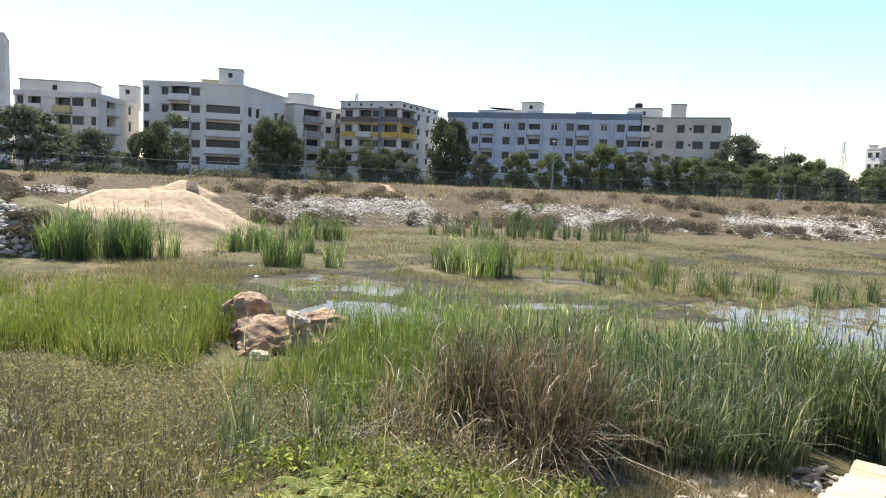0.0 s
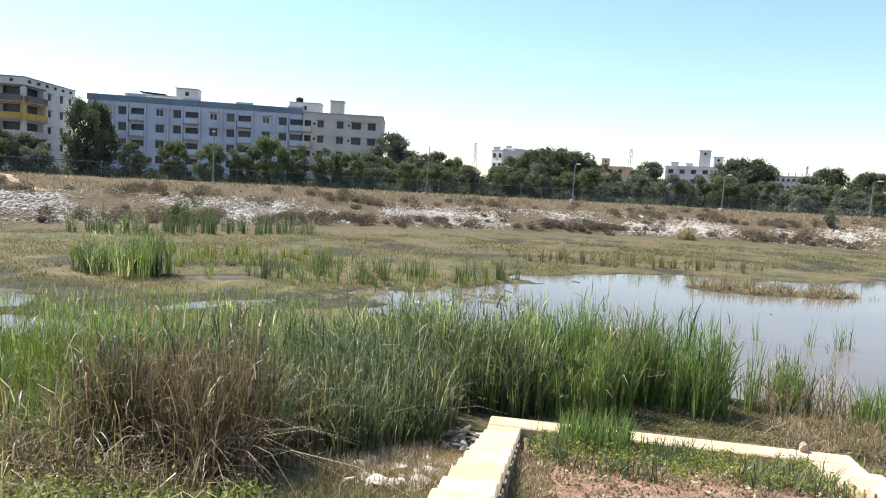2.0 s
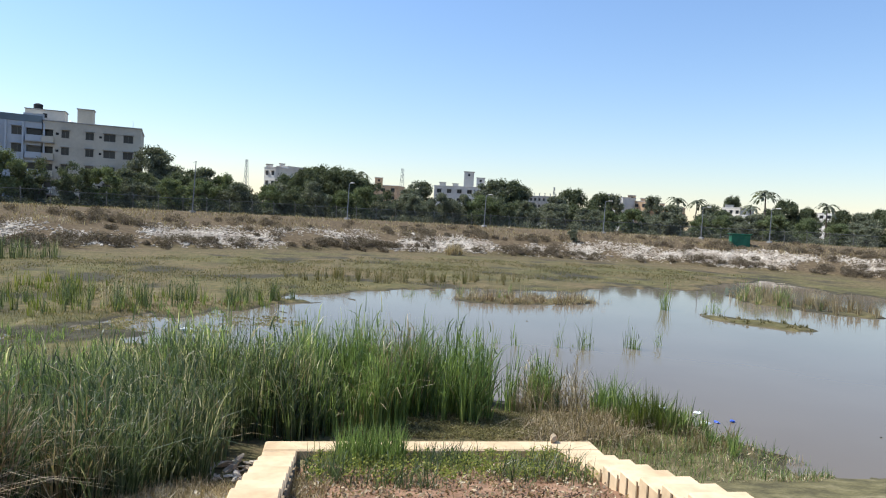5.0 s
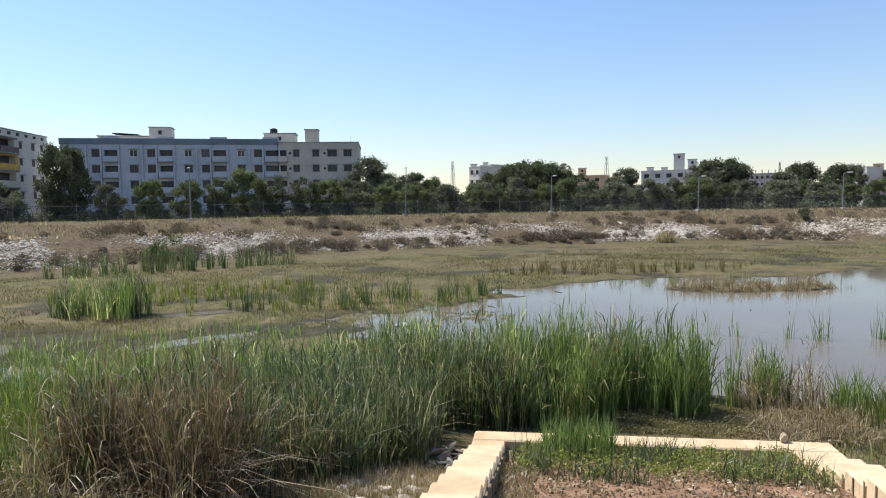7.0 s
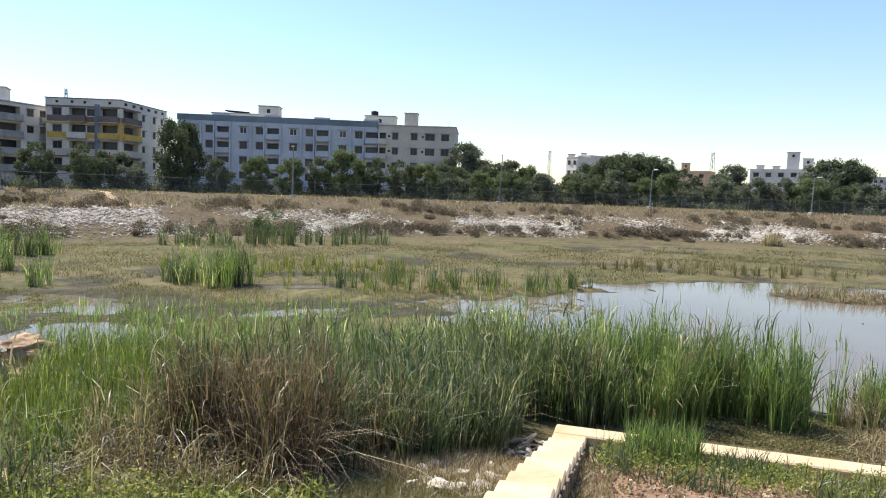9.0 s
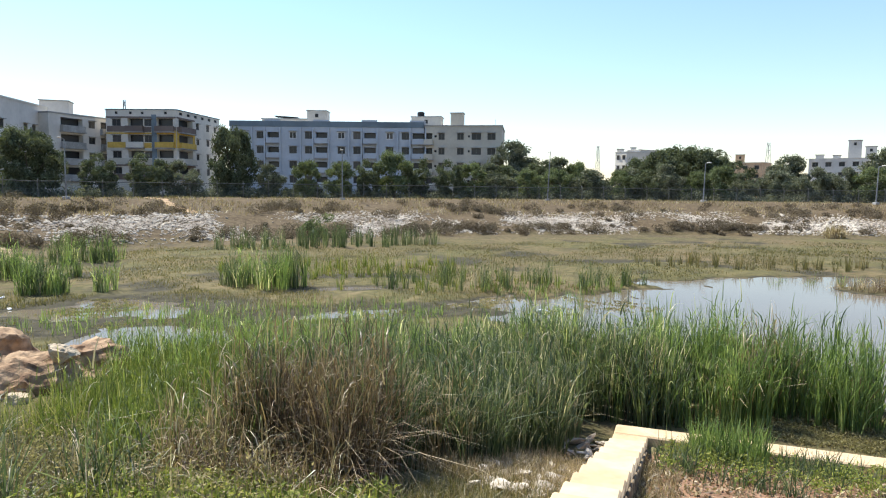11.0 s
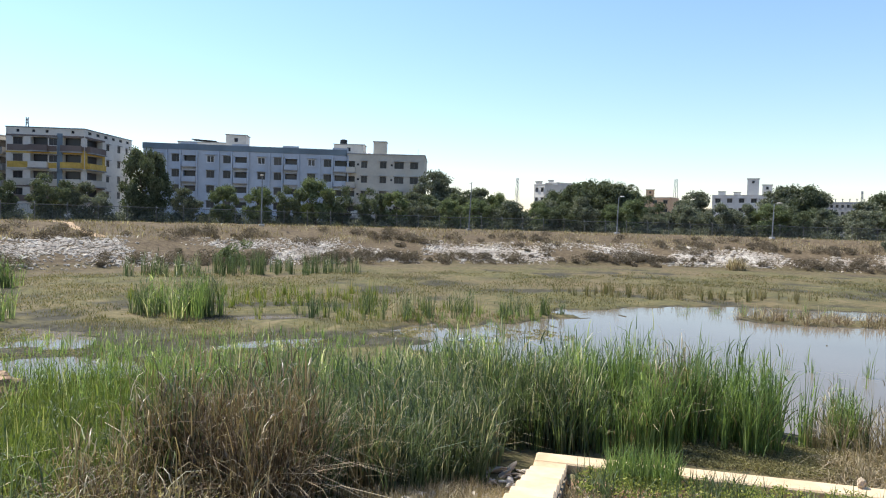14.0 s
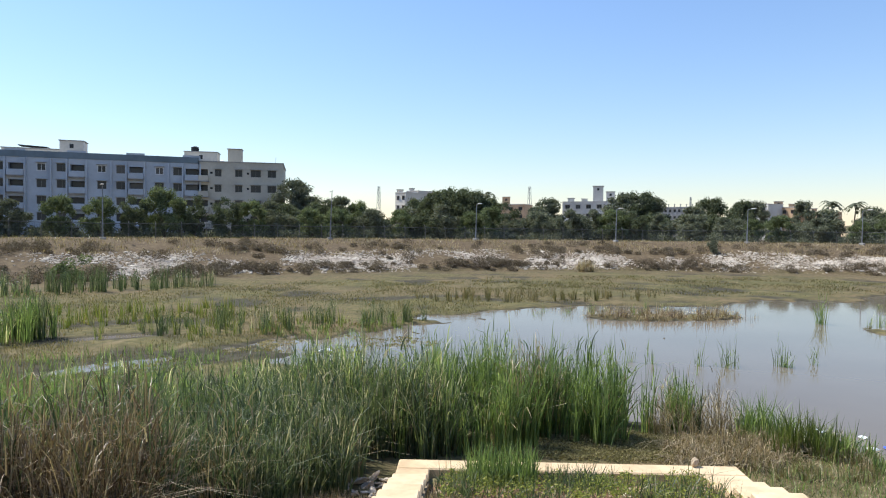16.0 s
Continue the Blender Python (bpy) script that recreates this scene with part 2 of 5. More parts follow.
FRAME_WHITE = rough_mat("white_window_frame", (0.72, 0.72, 0.71), (0.6, 0.6, 0.6), 5, 1.0, 0.6, 0)
FRAME_GREY = rough_mat("grey_window_frame", (0.22, 0.21, 0.20), (0.15, 0.15, 0.14), 5, 1.0, 0.6, 0)

# ---- helpers of this scene ----
RNG = np.random.default_rng(7)


def mesh_of(name, verts, faces, mat):
    me = bpy.data.meshes.new(name)
    me.from_pydata(verts, [], faces)
    me.materials.append(mat)
    return me


def thing(name, data, label, category, group="", kind="", at=None):
    ob = new(name, data)
    if at is not None:
        ob.matrix_basis = at
    return tagged(ob, label, category, group, kind)


def part(name, bm, material, parent, label="", smooth=False):
    """Links a bmesh, given in the world's coordinates, as one mesh under its thing."""
    me = bpy.data.meshes.new(name)
    base = parent.matrix_basis if parent.parent is None else parent.parent.matrix_basis @ parent.matrix_basis
    bm.transform(base.inverted())
    bm.to_mesh(me)
    bm.free()
    me.materials.append(material)
    if smooth:
        for p in me.polygons:
            p.use_smooth = True
    ob = new(name, me)
    ob.parent = parent
    return tagged(ob, label) if label else ob


def box(bm, lo, hi, turn=None, bevel=0.0):
    """A box between two corners, turned by a matrix."""
    r = bmesh.ops.create_cube(bm, size=1.0)
    m = Matrix.Translation([(a + b) / 2 for a, b in zip(lo, hi)]) @ Matrix.Diagonal([b - a for a, b in zip(lo, hi)] + [1])
    if turn is not None:
        m = turn @ m
    bmesh.ops.transform(bm, matrix=m, verts=r["verts"])
    if bevel:
        edges = list({e for v in r["verts"] for e in v.link_edges})
        bmesh.ops.bevel(bm, geom=edges, offset=bevel, segments=1, affect="EDGES")
    return bm


def tube(bm, a, b, r0, r1, sides=8):
    a, b = Vector(a), Vector(b)
    m = Matrix.Translation((a + b) / 2) @ (b - a).to_track_quat("Z", "Y").to_matrix().to_4x4()
    bmesh.ops.create_cone(bm, cap_ends=True, segments=sides, radius1=r0, radius2=r1, depth=(b - a).length, matrix=m)
    return bm


def fbm(x, y, scale, seed=0.0):
    """Smooth noise for arrays, about -1 to 1, from a few turned waves."""
    out = np.zeros_like(x, dtype=float)
    for k, (fx, fy, ph, amp) in enumerate(((1, 0.3, 0.2, 0.4), (-0.5, 1.1, 1.7, 0.35), (1.7, 1.3, 3.1, 0.22), (-2.3, 1.9, 0.9, 0.16), (3.1, -2.7, 4.4, 0.12))):
        out += amp * np.sin(fx * x * scale + fy * y * scale + ph + seed * (k + 1) + 0.8 * np.sin(0.6 * fy * x * scale - fx * y * scale * 0.7 + seed))
    return out


def lerp(v, xs, ys):
    return np.interp(v, xs, ys)


# ---- the ground: one sheet ----
LAKE, LA, LB = (25.0, 15.0), 62.0, 48.0
POOLS = (  # centre, half length, half width, turn in degrees, depth
    (38.0, 13.5, 25.0, 12.0, -10.0, 0.5), (17.3, 20.9, 9.0, 6.2, -18.0, 0.5), (-2.7, 20.6, 2.4, 2.4, 10.0, 0.35),
    (16.5, 13.6, 5.0, 3.0, -30.0, 0.35), (26.0, 2.0, 14.0, 8.5, -35.0, 0.5), (31.0, -8.0, 22.0, 9.0, -40.0, 0.5), (-30.0, 57.0, 7.0, 9.0, 20.0, 0.4),
    (28.0, 26.0, 10.0, 3.2, -16.0, 0.4), (-4.8, 26.0, 4.6, 4.2, 0.0, 0.095), (4.0, 23.4, 5.0, 1.6, 0.0, 0.075), (5.2, 30.2, 2.6, 0.9, -6.0, 0.09), (10.0, 24.4, 3.0, 1.8, -20.0, 0.11), (17.0, 10.5, 4.5, 3.5, -35.0, 0.45), (54.0, 17.0, 14.0, 5.0, 12.0, 0.3))
MUD = ((-4.0, 26.0, 6.5, 5.5, 0.0), (5.0, 24.0, 8.0, 2.2, -6.0), (6.0, 34.0, 6.0, 1.2, -10.0), (24.0, 38.0, 8.0, 1.2, -15.0))
ISLANDS = ((31.0, 22.4, 5.5, 1.9, -28.0), (47.5, 13.0, 6.5, 4.0, 60.0), (35.4, 11.6, 4.0, 1.7, 95.0))


def oval(x, y, cx, cy, a, b, turn):
    c, s = math.cos(radians(turn)), math.sin(radians(turn))
    dx, dy = x - cx, y - cy
    return 1.0 - np.hypot((dx * c + dy * s) / a, (-dx * s + dy * c) / b)


def bank_out(x, y):
    """Metres outside the foot of the far bank."""
    dx, dy = x - LAKE[0], y - LAKE[1]
    r = np.hypot(dx / LA, dy / LB) + 1e-6
    return (r - 1) * np.hypot(dx, dy) / r


def down_slope(x, y):
    """Metres down the near bank from where the camera stands."""
    k = 1 / (1 + np.exp(np.clip(-x / 1.5, -40, 40)))
    return k * (0.608 * x + 0.794 * y) + (1 - k) * (0.25 * x + 0.85 * y)


def causeway(x, y):
    """Height of the earth ramp that runs out from the far bank."""
    p = 0.944 * (x + 17.15) + 0.331 * (y - 37.0)   # along the front edge of the lower deck
    q = -0.331 * (x + 17.15) + 0.944 * (y - 37.0)  # back from that edge
    q = q + 0.35 * fbm(x, y, 0.5, 3)
    tier = 0.9 * np.minimum(np.clip((q - 1.3) / 1.9, 0, 1), np.clip((p + 4.1) / 2.0, 0, 1))
    top = 2.08 + tier + 0.3 * np.clip((-4.2 - p) / 2.0, 0, 1.4) - 0.05 * np.maximum(q - 4.0, 0) + 0.06 * fbm(x, y, 1.1, 2) + 0.05 * fbm(x, y, 2.6, 12)
    side = np.maximum(0.53 * np.maximum(p - 2.7, 0), 0.5 * np.maximum(-8.5 - p, 0))
    front = 0.34 * np.maximum(-q, 0) + 0.3 * np.clip(-q, 0, 1)
    back = 0.6 * np.maximum(np.minimum(q - 1.6, -(p + 4.0)), 0)
    return top - np.maximum.reduce([side, front, back, 0.8 * (side + front)])


def height(x, y):
    x, y = np.asarray(x, float), np.asarray(y, float)
    z = 0.11 + 0.045 * fbm(x, y, 0.9) + 0.04 * fbm(x, y, 0.25, 3)
    wet = np.zeros_like(z)
    for cx, cy, a, b, turn, depth in POOLS:
        wet = np.maximum(wet, depth * np.clip(3.5 * (oval(x, y, cx, cy, a, b, turn) + 0.14 * fbm(x, y, 0.55, 5) + 0.10 * fbm(x, y, 1.7, 2)), 0, 1))
    for cx, cy, a, b, turn in ISLANDS:
        wet *= 1 - np.clip(4 * (oval(x, y, cx, cy, a, b, turn) + 0.12 * fbm(x, y, 0.7, 8)), 0, 0.97)
    z -= wet
    d = bank_out(x, y) + 0.9 * fbm(x, y, 0.22, 4)
    bank = lerp(d, (-200, 0, 1, 9, 17, 20, 30, 40, 4000), (-9, 0.05, 0.35, 2.05, 3.25, 3.4, 3.4, 2.3, 2.3)) + np.where(d > 0, 0.10, 0) * fbm(x, y, 1.1, 6)
    bank = np.where((y > 2) | (x > 40) | (x < -25), bank, -9)
    s = down_slope(x, y)
    near = np.minimum(2.72 - 0.242 * s, 2.95) + 0.05 * fbm(x, y, 1.3, 7)
    u = 0.794 * x - 0.608 * y
    near = np.where((u > -0.5) & (u < 4.4) & (s > 4) & (s < 11.3), np.maximum(near, 0.36 + 0.165 * (11.3 - s)), near)
    near = np.where(s > 16, -9, near)
    spur = 2.6 * np.clip(2.4 * oval(x, y, -25.8, 32.0, 10.0, 6.0, 25), 0, 1) ** 0.8 + 0.15 * fbm(x, y, 1.0, 9) - 0.1
    z = np.maximum.reduce([z, bank, near, np.where(spur > 0.05, spur, -9), causeway(x, y), 3.35 - 0.3 * np.hypot(x + 23.0, 1.3 * (y - 58.5)) ** 1.5])
    return z


def h1(x, y):
    return float(height(np.array([x]), np.array([y]))[0])


def axis(lo, hi, fine, far):
    mid = np.arange(lo, hi + fine, fine)
    out = [hi + fine * 1.5]
    while out[-1] < far:
        out.append(out[-1] + (out[-1] - hi) * 0.6 + 2)
    left = [lo - (v - hi) for v in out][::-1]
    return np.concatenate([left, mid, out])


def build_ground():
    gx, gy = axis(-48, 104, 0.55, 3200), axis(-14, 100, 0.55, 3200)
    X, Y = np.meshgrid(gx, gy)
    Z = height(X, Y)
    n, mrow = len(gx), len(gy)
    verts = np.stack([X.ravel(), Y.ravel(), Z.ravel()], 1)
    idx = np.arange(n * mrow).reshape(mrow, n)
    faces = np.stack([idx[:-1, :-1].ravel(), idx[:-1, 1:].ravel(), idx[1:, 1:].ravel(), idx[1:, :-1].ravel()], 1)
    me = mesh_of("ground", verts.tolist(), faces.tolist(), MARSH)
    for p in me.polygons:
        p.use_smooth = True
    x, y, z = X.ravel(), Y.ravel(), Z.ravel()
    d, s = bank_out(x, y), down_slope(x, y)
    cw = causeway(x, y)
    on_cw = (cw > z - 0.02) & (y < 62) & (0.944 * (x + 17.15) + 0.331 * (y - 37.0) > -8.6)
    # front slope's shade put into colour: less sand there than on the lit deck
    face = np.clip(-(-0.331 * (x + 17.15) + 0.944 * (y - 37.0)) - 0.2 + 0.5 * fbm(x, y, 0.9, 14), 0, 1)
    zones = {
        "mud": np.maximum.reduce([np.clip((0.115 - z) / 0.07, 0, 1)] + [np.clip(2.5 * oval(x, y, *m), 0, 0.75) for m in MUD]),
        "bank": np.maximum(np.clip(d / 2 - 0.2, 0, 1), 0.55 * np.clip((d + 11) / 9, 0, 1)),
        "dry": np.maximum(np.clip((np.where(x > 1.5, 12.4, 10.5) - s) / 2.0, 0, 1) * (s < 16), np.clip(1.4 * oval(x, y, -25.8, 32.0, 13, 9.0, 25) * 4, 0, 1)),
        "sand": np.maximum(np.where(on_cw, 1.0 - 0.6 * face, 0.0), np.clip(2.0 - np.hypot(x + 23.0, y - 58.5) / 1.8, 0, 1)),
        "red": ((0.794 * x - 0.608 * y > -0.6) & (0.794 * x - 0.608 * y < 4.2) & (s > 4) & (s < 11)).astype(float),
    }
    for key, val in zones.items():
        a = me.attributes.new(key, "FLOAT", "POINT")
        a.data.foreach_set("value", val.astype(np.float32))
    tagged(new("ground", me), "marsh turf with muddy hollows and earth banks", "ground", kind="structure")


build_ground()
bm = bmesh.new()
bmesh.ops.create_grid(bm, x_segments=60, y_segments=40, size=0.5)
bmesh.ops.transform(bm, matrix=pose(22, 30, 0.03) @ Matrix.Diagonal((150, 110, 1, 1)), verts=bm.verts)
water_me = bpy.data.meshes.new("water")
bm.to_mesh(water_me)
bm.free()
water_me.materials.append(WATER)
tagged(new("water", water_me), "still murky shallow pond water reflecting the sky", "water", kind="structure")



def build_footpath():
    """A trodden strip of bare earth down the far bank."""
    vs, fs = [], []
    for k in range(31):
        q = k / 30
        x, y = -9.2 + 5.4 * q + 0.5 * math.sin(q * 7), 80.0 - 12.5 * q
        for side in (-0.5, -0.17, 0.17, 0.5):
            w = 0.75 + 0.2 * math.sin(q * 23)
            vs.append((x + side * w, y + 0.4 * side * w, h1(x + side * w, y + 0.4 * side * w) + 0.05))
        if k:
            for j in range(3):
                a = 4 * (k - 1) + j
                fs.append((a, a + 1, a + 5, a + 4))
    tagged(new("footpath", mesh_of("footpath", vs, fs, EARTH)), "trodden orange earth footpath down the bank", "path", kind="structure")


build_footpath()

# ---- grass blades and reeds ----


def blades(xs, ys, hs, width, lean, segs=3, droop=0.0, zoff=-0.03, phi=None):
    """Ribbons that stand on the ground, taper and bend; as vertex and face arrays."""
    n = len(xs)
    z0 = height(xs, ys) + zoff
    face = RNG.uniform(0, np.pi, n)
    if phi is None:
        phi = RNG.uniform(0, 2 * np.pi, n)
    bend = np.abs(RNG.normal(0, lean, n)) + 0.02
    w = width * RNG.uniform(0.6, 1.3, n)
    u = np.linspace(0, 1, segs + 1)
    V = np.zeros((n, segs + 1, 2, 3))
    for k, q in enumerate(u):
        off = hs * (0.35 * bend * q + bend * q ** 2.2)
        up = hs * (q - 0.35 * bend * q ** 2 - droop * np.minimum(bend * 2, 1) * q ** 3)
        half = 0.5 * w * (1 - 0.93 * q ** 2)
        for side, sg in ((0, -1), (1, 1)):
            V[:, k, side, 0] = xs + off * np.cos(phi) + sg * half * np.cos(face)
            V[:, k, side, 1] = ys + off * np.sin(phi) + sg * half * np.sin(face)
            V[:, k, side, 2] = z0 + up
    base = (np.arange(n) * (segs + 1) * 2)[:, None]
    F = np.concatenate([np.stack([base[:, 0] + 2 * k, base[:, 0] + 2 * k + 1, base[:, 0] + 2 * k + 3, base[:, 0] + 2 * k + 2], 1) for k in range(segs)])
    return V.reshape(-1, 3), F


def big_mesh(name, sets, mats):
    """One mesh from several (vertices, quads) arrays, a material for each."""
    me = bpy.data.meshes.new(name)
    V = np.concatenate([s[0] for s in sets])
    offs = np.cumsum([0] + [len(s[0]) for s in sets[:-1]])
    F = np.concatenate([s[1] + o for s, o in zip(sets, offs)])
    me.vertices.add(len(V))
    me.vertices.foreach_set("co", V.astype(np.float32).ravel())
    me.loops.add(F.size)
    me.loops.foreach_set("vertex_index", F.astype(np.int32).ravel())
    me.polygons.add(len(F))
    me.polygons.foreach_set("loop_start", np.arange(0, F.size, 4, dtype=np.int32))
    me.polygons.foreach_set("material_index", np.concatenate([np.full(len(s[1]), k, np.int32) for k, s in enumerate(sets)]))
    for m in mats:
        me.materials.append(m)
    me.update(calc_edges=True)
    return me


def scatter(n, cx, cy, a, b, turn, rough=0.25, seed=1.0):
    """Places in an oval with a ragged edge."""
    r, th = np.sqrt(RNG.uniform(0, 1, n)), RNG.uniform(0, 2 * np.pi, n)
    lx, ly = a * r * np.cos(th), b * r * np.sin(th)
    c, s = math.cos(radians(turn)), math.sin(radians(turn))
    x, y = cx + lx * c - ly * s, cy + lx * s + ly * c
    keep = r < 1 - rough * (0.5 + 0.8 * fbm(x, y, 1.5, seed))
    return x[keep], y[keep]


def clumped(x, y, scale, thresh, seed=0.0):
    keep = fbm(x, y, scale, seed) + RNG.normal(0, 0.25, len(x)) > thresh
    return x[keep], y[keep]


def free_of_works(x, y):
    """Keeps plants off the walls, the boulders and the ramp."""
    u, s = 0.794 * x - 0.608 * y, 0.608 * x + 0.794 * y
    wall = (u > -1.25) & (u < 4.75) & (s < 11.95) & ~((u > -0.45) & (u < 3.85) & (s < 11.1))
    rock = np.hypot((x + 4.1) / 1.5, (y - 15.3) / 3.4) < 1
    ramp_zone = (causeway(x, y) > 0.3) & (y < 60) & (0.944 * (x + 17.15) + 0.331 * (y - 37.0) > -5.6)
    return ~(wall | rock | ramp_zone)


def reed_bed(name, label, spec, category="reeds", group=""):
    """spec: rows of (count, oval, height, spread, blade width, lean, droop, material)."""
    sets, mats = [], []
    for n, ov, hh, dh, w, lean, droop, mat in spec:
        per = 14
        if ov[1] < 20 and hh > 0.6:
            n, w = int(n * 1.55), w * 0.74
        elif ov[1] > 20:
            n, w = int(n * 1.5), w * 0.72
        cx, cy = scatter(max(n // per, 3), *ov)
        k = free_of_works(cx, cy) & (fbm(cx, cy, 2.6, 4) > -0.34)
        if hh > 1.0:
            u, q = 0.794 * cx - 0.608 * cy, 0.608 * cx + 0.794 * cy
            k &= ~((u > -1.75) & (u < 5.5) & (q < 12.9 + 0.22 * np.clip(u, 0, 4)))
        cx, cy = cx[k], cy[k]
        edge = np.clip(0.62 + 1.1 * oval(cx, cy, *ov[:5]), 0.45, 1.0)
        grow = edge * np.clip(1 + 0.2 * RNG.normal(0, 1, len(cx)) + 0.2 * fbm(cx, cy, 1.6, 2), 0.45, 1.4)
        tuft = np.repeat(np.arange(len(cx)), per)
        spread = 0.03 + 0.04 * hh
        x, y = cx[tuft] + RNG.normal(0, spread, len(tuft)), cy[tuft] + RNG.normal(0, spread, len(tuft))
        hs = np.clip(grow[tuft] * (hh + dh * RNG.normal(0, 1, len(x))), 0.25 * hh, 1.5 * hh)
        away = np.arctan2(y - cy[tuft], x - cx[tuft]) + RNG.normal(0, 0.7, len(x))
        sets.append(blades(x, y, hs, w, lean, 4 if hh > 0.9 else 2, droop, phi=away))
        mats.append(mat)
        if hh >= 0.85 and w < 0.04:
            # short side leaves that break away from the stalks
            pick = RNG.uniform(0, 1, len(x)) < 0.85
            lx, ly, lh = x[pick], y[pick], hs[pick]
            up = lh * RNG.uniform(0.35, 0.92, len(lx))
            sets.append(blades(lx + RNG.normal(0, 0.03, len(lx)), ly + RNG.normal(0, 0.03, len(lx)), lh * RNG.uniform(0.16, 0.34, len(lx)), w * 0.9, 0.55, 3, 0.35, zoff=up))
            mats.append(mat)
    return thing(name, big_mesh(name, sets, mats), label, category, group, "stuff")


reed_bed("reed_belt", "dense belt of tall green cattail reeds at the water's edge", [
    (4700, (9.0, 11.9, 4.7, 2.0, -33), 1.5, 0.25, 0.036, 0.14, 0.12, REED),
    (2300, (6.9, 12.2, 3.0, 1.8, -20), 1.42, 0.25, 0.036, 0.14, 0.12, REED_DARK),
    (620, (10.3, 11.0, 0.6, 0.65, -34), 1.5, 0.3, 0.03, 0.18, 0.2, STRAW),
    (420, (8.6, 11.9, 4.4, 1.9, -34), 1.4, 0.3, 0.034, 0.35, 0.35, STRAW)])
reed_bed("reed_belt", "tall grey-green reeds mixed with dead stalks", [
    (4400, (4.4, 12.4, 3.8, 2.8, 10), 1.35, 0.26, 0.034, 0.18, 0.15, REED_DARK),
    (2600, (4.2, 14.8, 5.0, 3.0, 0), 1.05, 0.22, 0.03, 0.15, 0.12, REED),
    (700, (3.4, 10.9, 3.0, 1.9, 10), 1.3, 0.3, 0.028, 0.3, 0.35, STRAW),
    (1500, (3.6, 10.2, 2.2, 1.4, 10), 1.3, 0.28, 0.032, 0.25, 0.3, REED_DARK)])
reed_bed("reed_bed", "bright green young sedge round the boulders", [
    (9000, (-1.2, 14.0, 3.9, 3.3, 0), 0.95, 0.18, 0.024, 0.15, 0.12, REED_BRIGHT),
    (3600, (-1.5, 10.7, 2.6, 1.5, -10), 0.75, 0.25, 0.02, 0.25, 0.2, REED_BRIGHT),
    (3000, (0.6, 16.6, 4.4, 3.0, 0), 1.0, 0.2, 0.026, 0.14, 0.1, REED)])
reed_bed("reed_bed", "olive-green sedge on the wet flat", [
    (9000, (-8.0, 17.0, 4.6, 4.4, 20), 0.85, 0.18, 0.024, 0.18, 0.12, REED_OLIVE),
    (3000, (-5.0, 13.4, 2.4, 1.8, 20), 0.95, 0.2, 0.024, 0.18, 0.1, REED_BRIGHT),
    (3000, (-12.0, 21.0, 5.0, 4.0, 20), 0.5, 0.15, 0.024, 0.18, 0.1, REED_OLIVE)])
reed_bed("dry_reed_clump", "withered brown reed clump with drooping dead leaves", [
    (2300, (0.95, 8.3, 1.25, 1.1, -10), 1.3, 0.3, 0.02, 0.3, 0.35, REED_DRY),
    (1000, (0.35, 7.8, 1.5, 1.0, 0), 0.95, 0.28, 0.02, 0.5, 0.5, REED_DRY),
    (700, (0.5, 7.9, 1.5, 1.0, 0), 1.1, 0.3, 0.022, 0.5, 0.5, STRAW),
    (500, (0.6, 7.2, 1.2, 0.7, 0), 0.8, 0.25, 0.018, 0.5, 0.5, REED_DRY),
    (1300, (2.2, 9.1, 1.6, 1.1, 0), 1.35, 0.25, 0.028, 0.22, 0.25, REED_DARK),
    (500, (2.4, 8.8, 1.0, 0.8, 0), 1.25, 0.25, 0.024, 0.3, 0.3, STRAW),
    (900, (0.9, 8.6, 1.6, 1.2, 0), 1.2, 0.3, 0.024, 0.3, 0.3, REED_DARK)])
reed_bed("reed_bed", "fresh green sedge beside the withered reeds", [
    (1900, (-0.6, 9.0, 1.3, 1.2, 0), 0.85, 0.25, 0.018, 0.3, 0.3, REED_BRIGHT), (500, (-0.3, 8.4, 1.2, 0.9, 0), 0.8, 0.25, 0.016, 0.4, 0.4, REED)])
reed_bed("arching_grass", "few tall arching grass stalks on the near bank", [
    (200, (-1.6, 6.6, 0.8, 0.4, 0), 1.1, 0.25, 0.022, 0.45, 0.5, REED_DARK), (90, (-1.2, 6.7, 0.8, 0.5, 0), 1.0, 0.25, 0.018, 0.6, 0.6, STRAW)], "grass")
CLUMPS = ((-15.9, 31.2, 2.9, 1.4, 22, 1.9, 2600), (-10.0, 36.2, 3.2, 0.8, 15, 1.15, 750), (-11.3, 37.6, 1.7, 0.9, 20, 1.5, 700), (-8.6, 44.0, 2.6, 1.2, 40, 1.5, 700),
          (-7.6, 31.0, 0.9, 0.6, 0, 1.4, 330), (-5.1, 31.4, 0.75, 0.5, 0, 1.3, 330), (1.2, 31.4, 2.8, 1.1, -25, 1.5, 950))
for cx, cy, a, b, turn, hh, n in CLUMPS:
    reed_bed("reed_clump", "clump of upright green cattails in the marsh", [(n // 2, (cx, cy, a * 1.1, b * 1.15, turn), hh, 0.25, 0.042, 0.2, 0.2, REED), (n // 2, (cx, cy, a, b, turn), hh * 0.95, 0.25, 0.042, 0.14, 0.12, REED_DARK)], group="far cattail clumps")
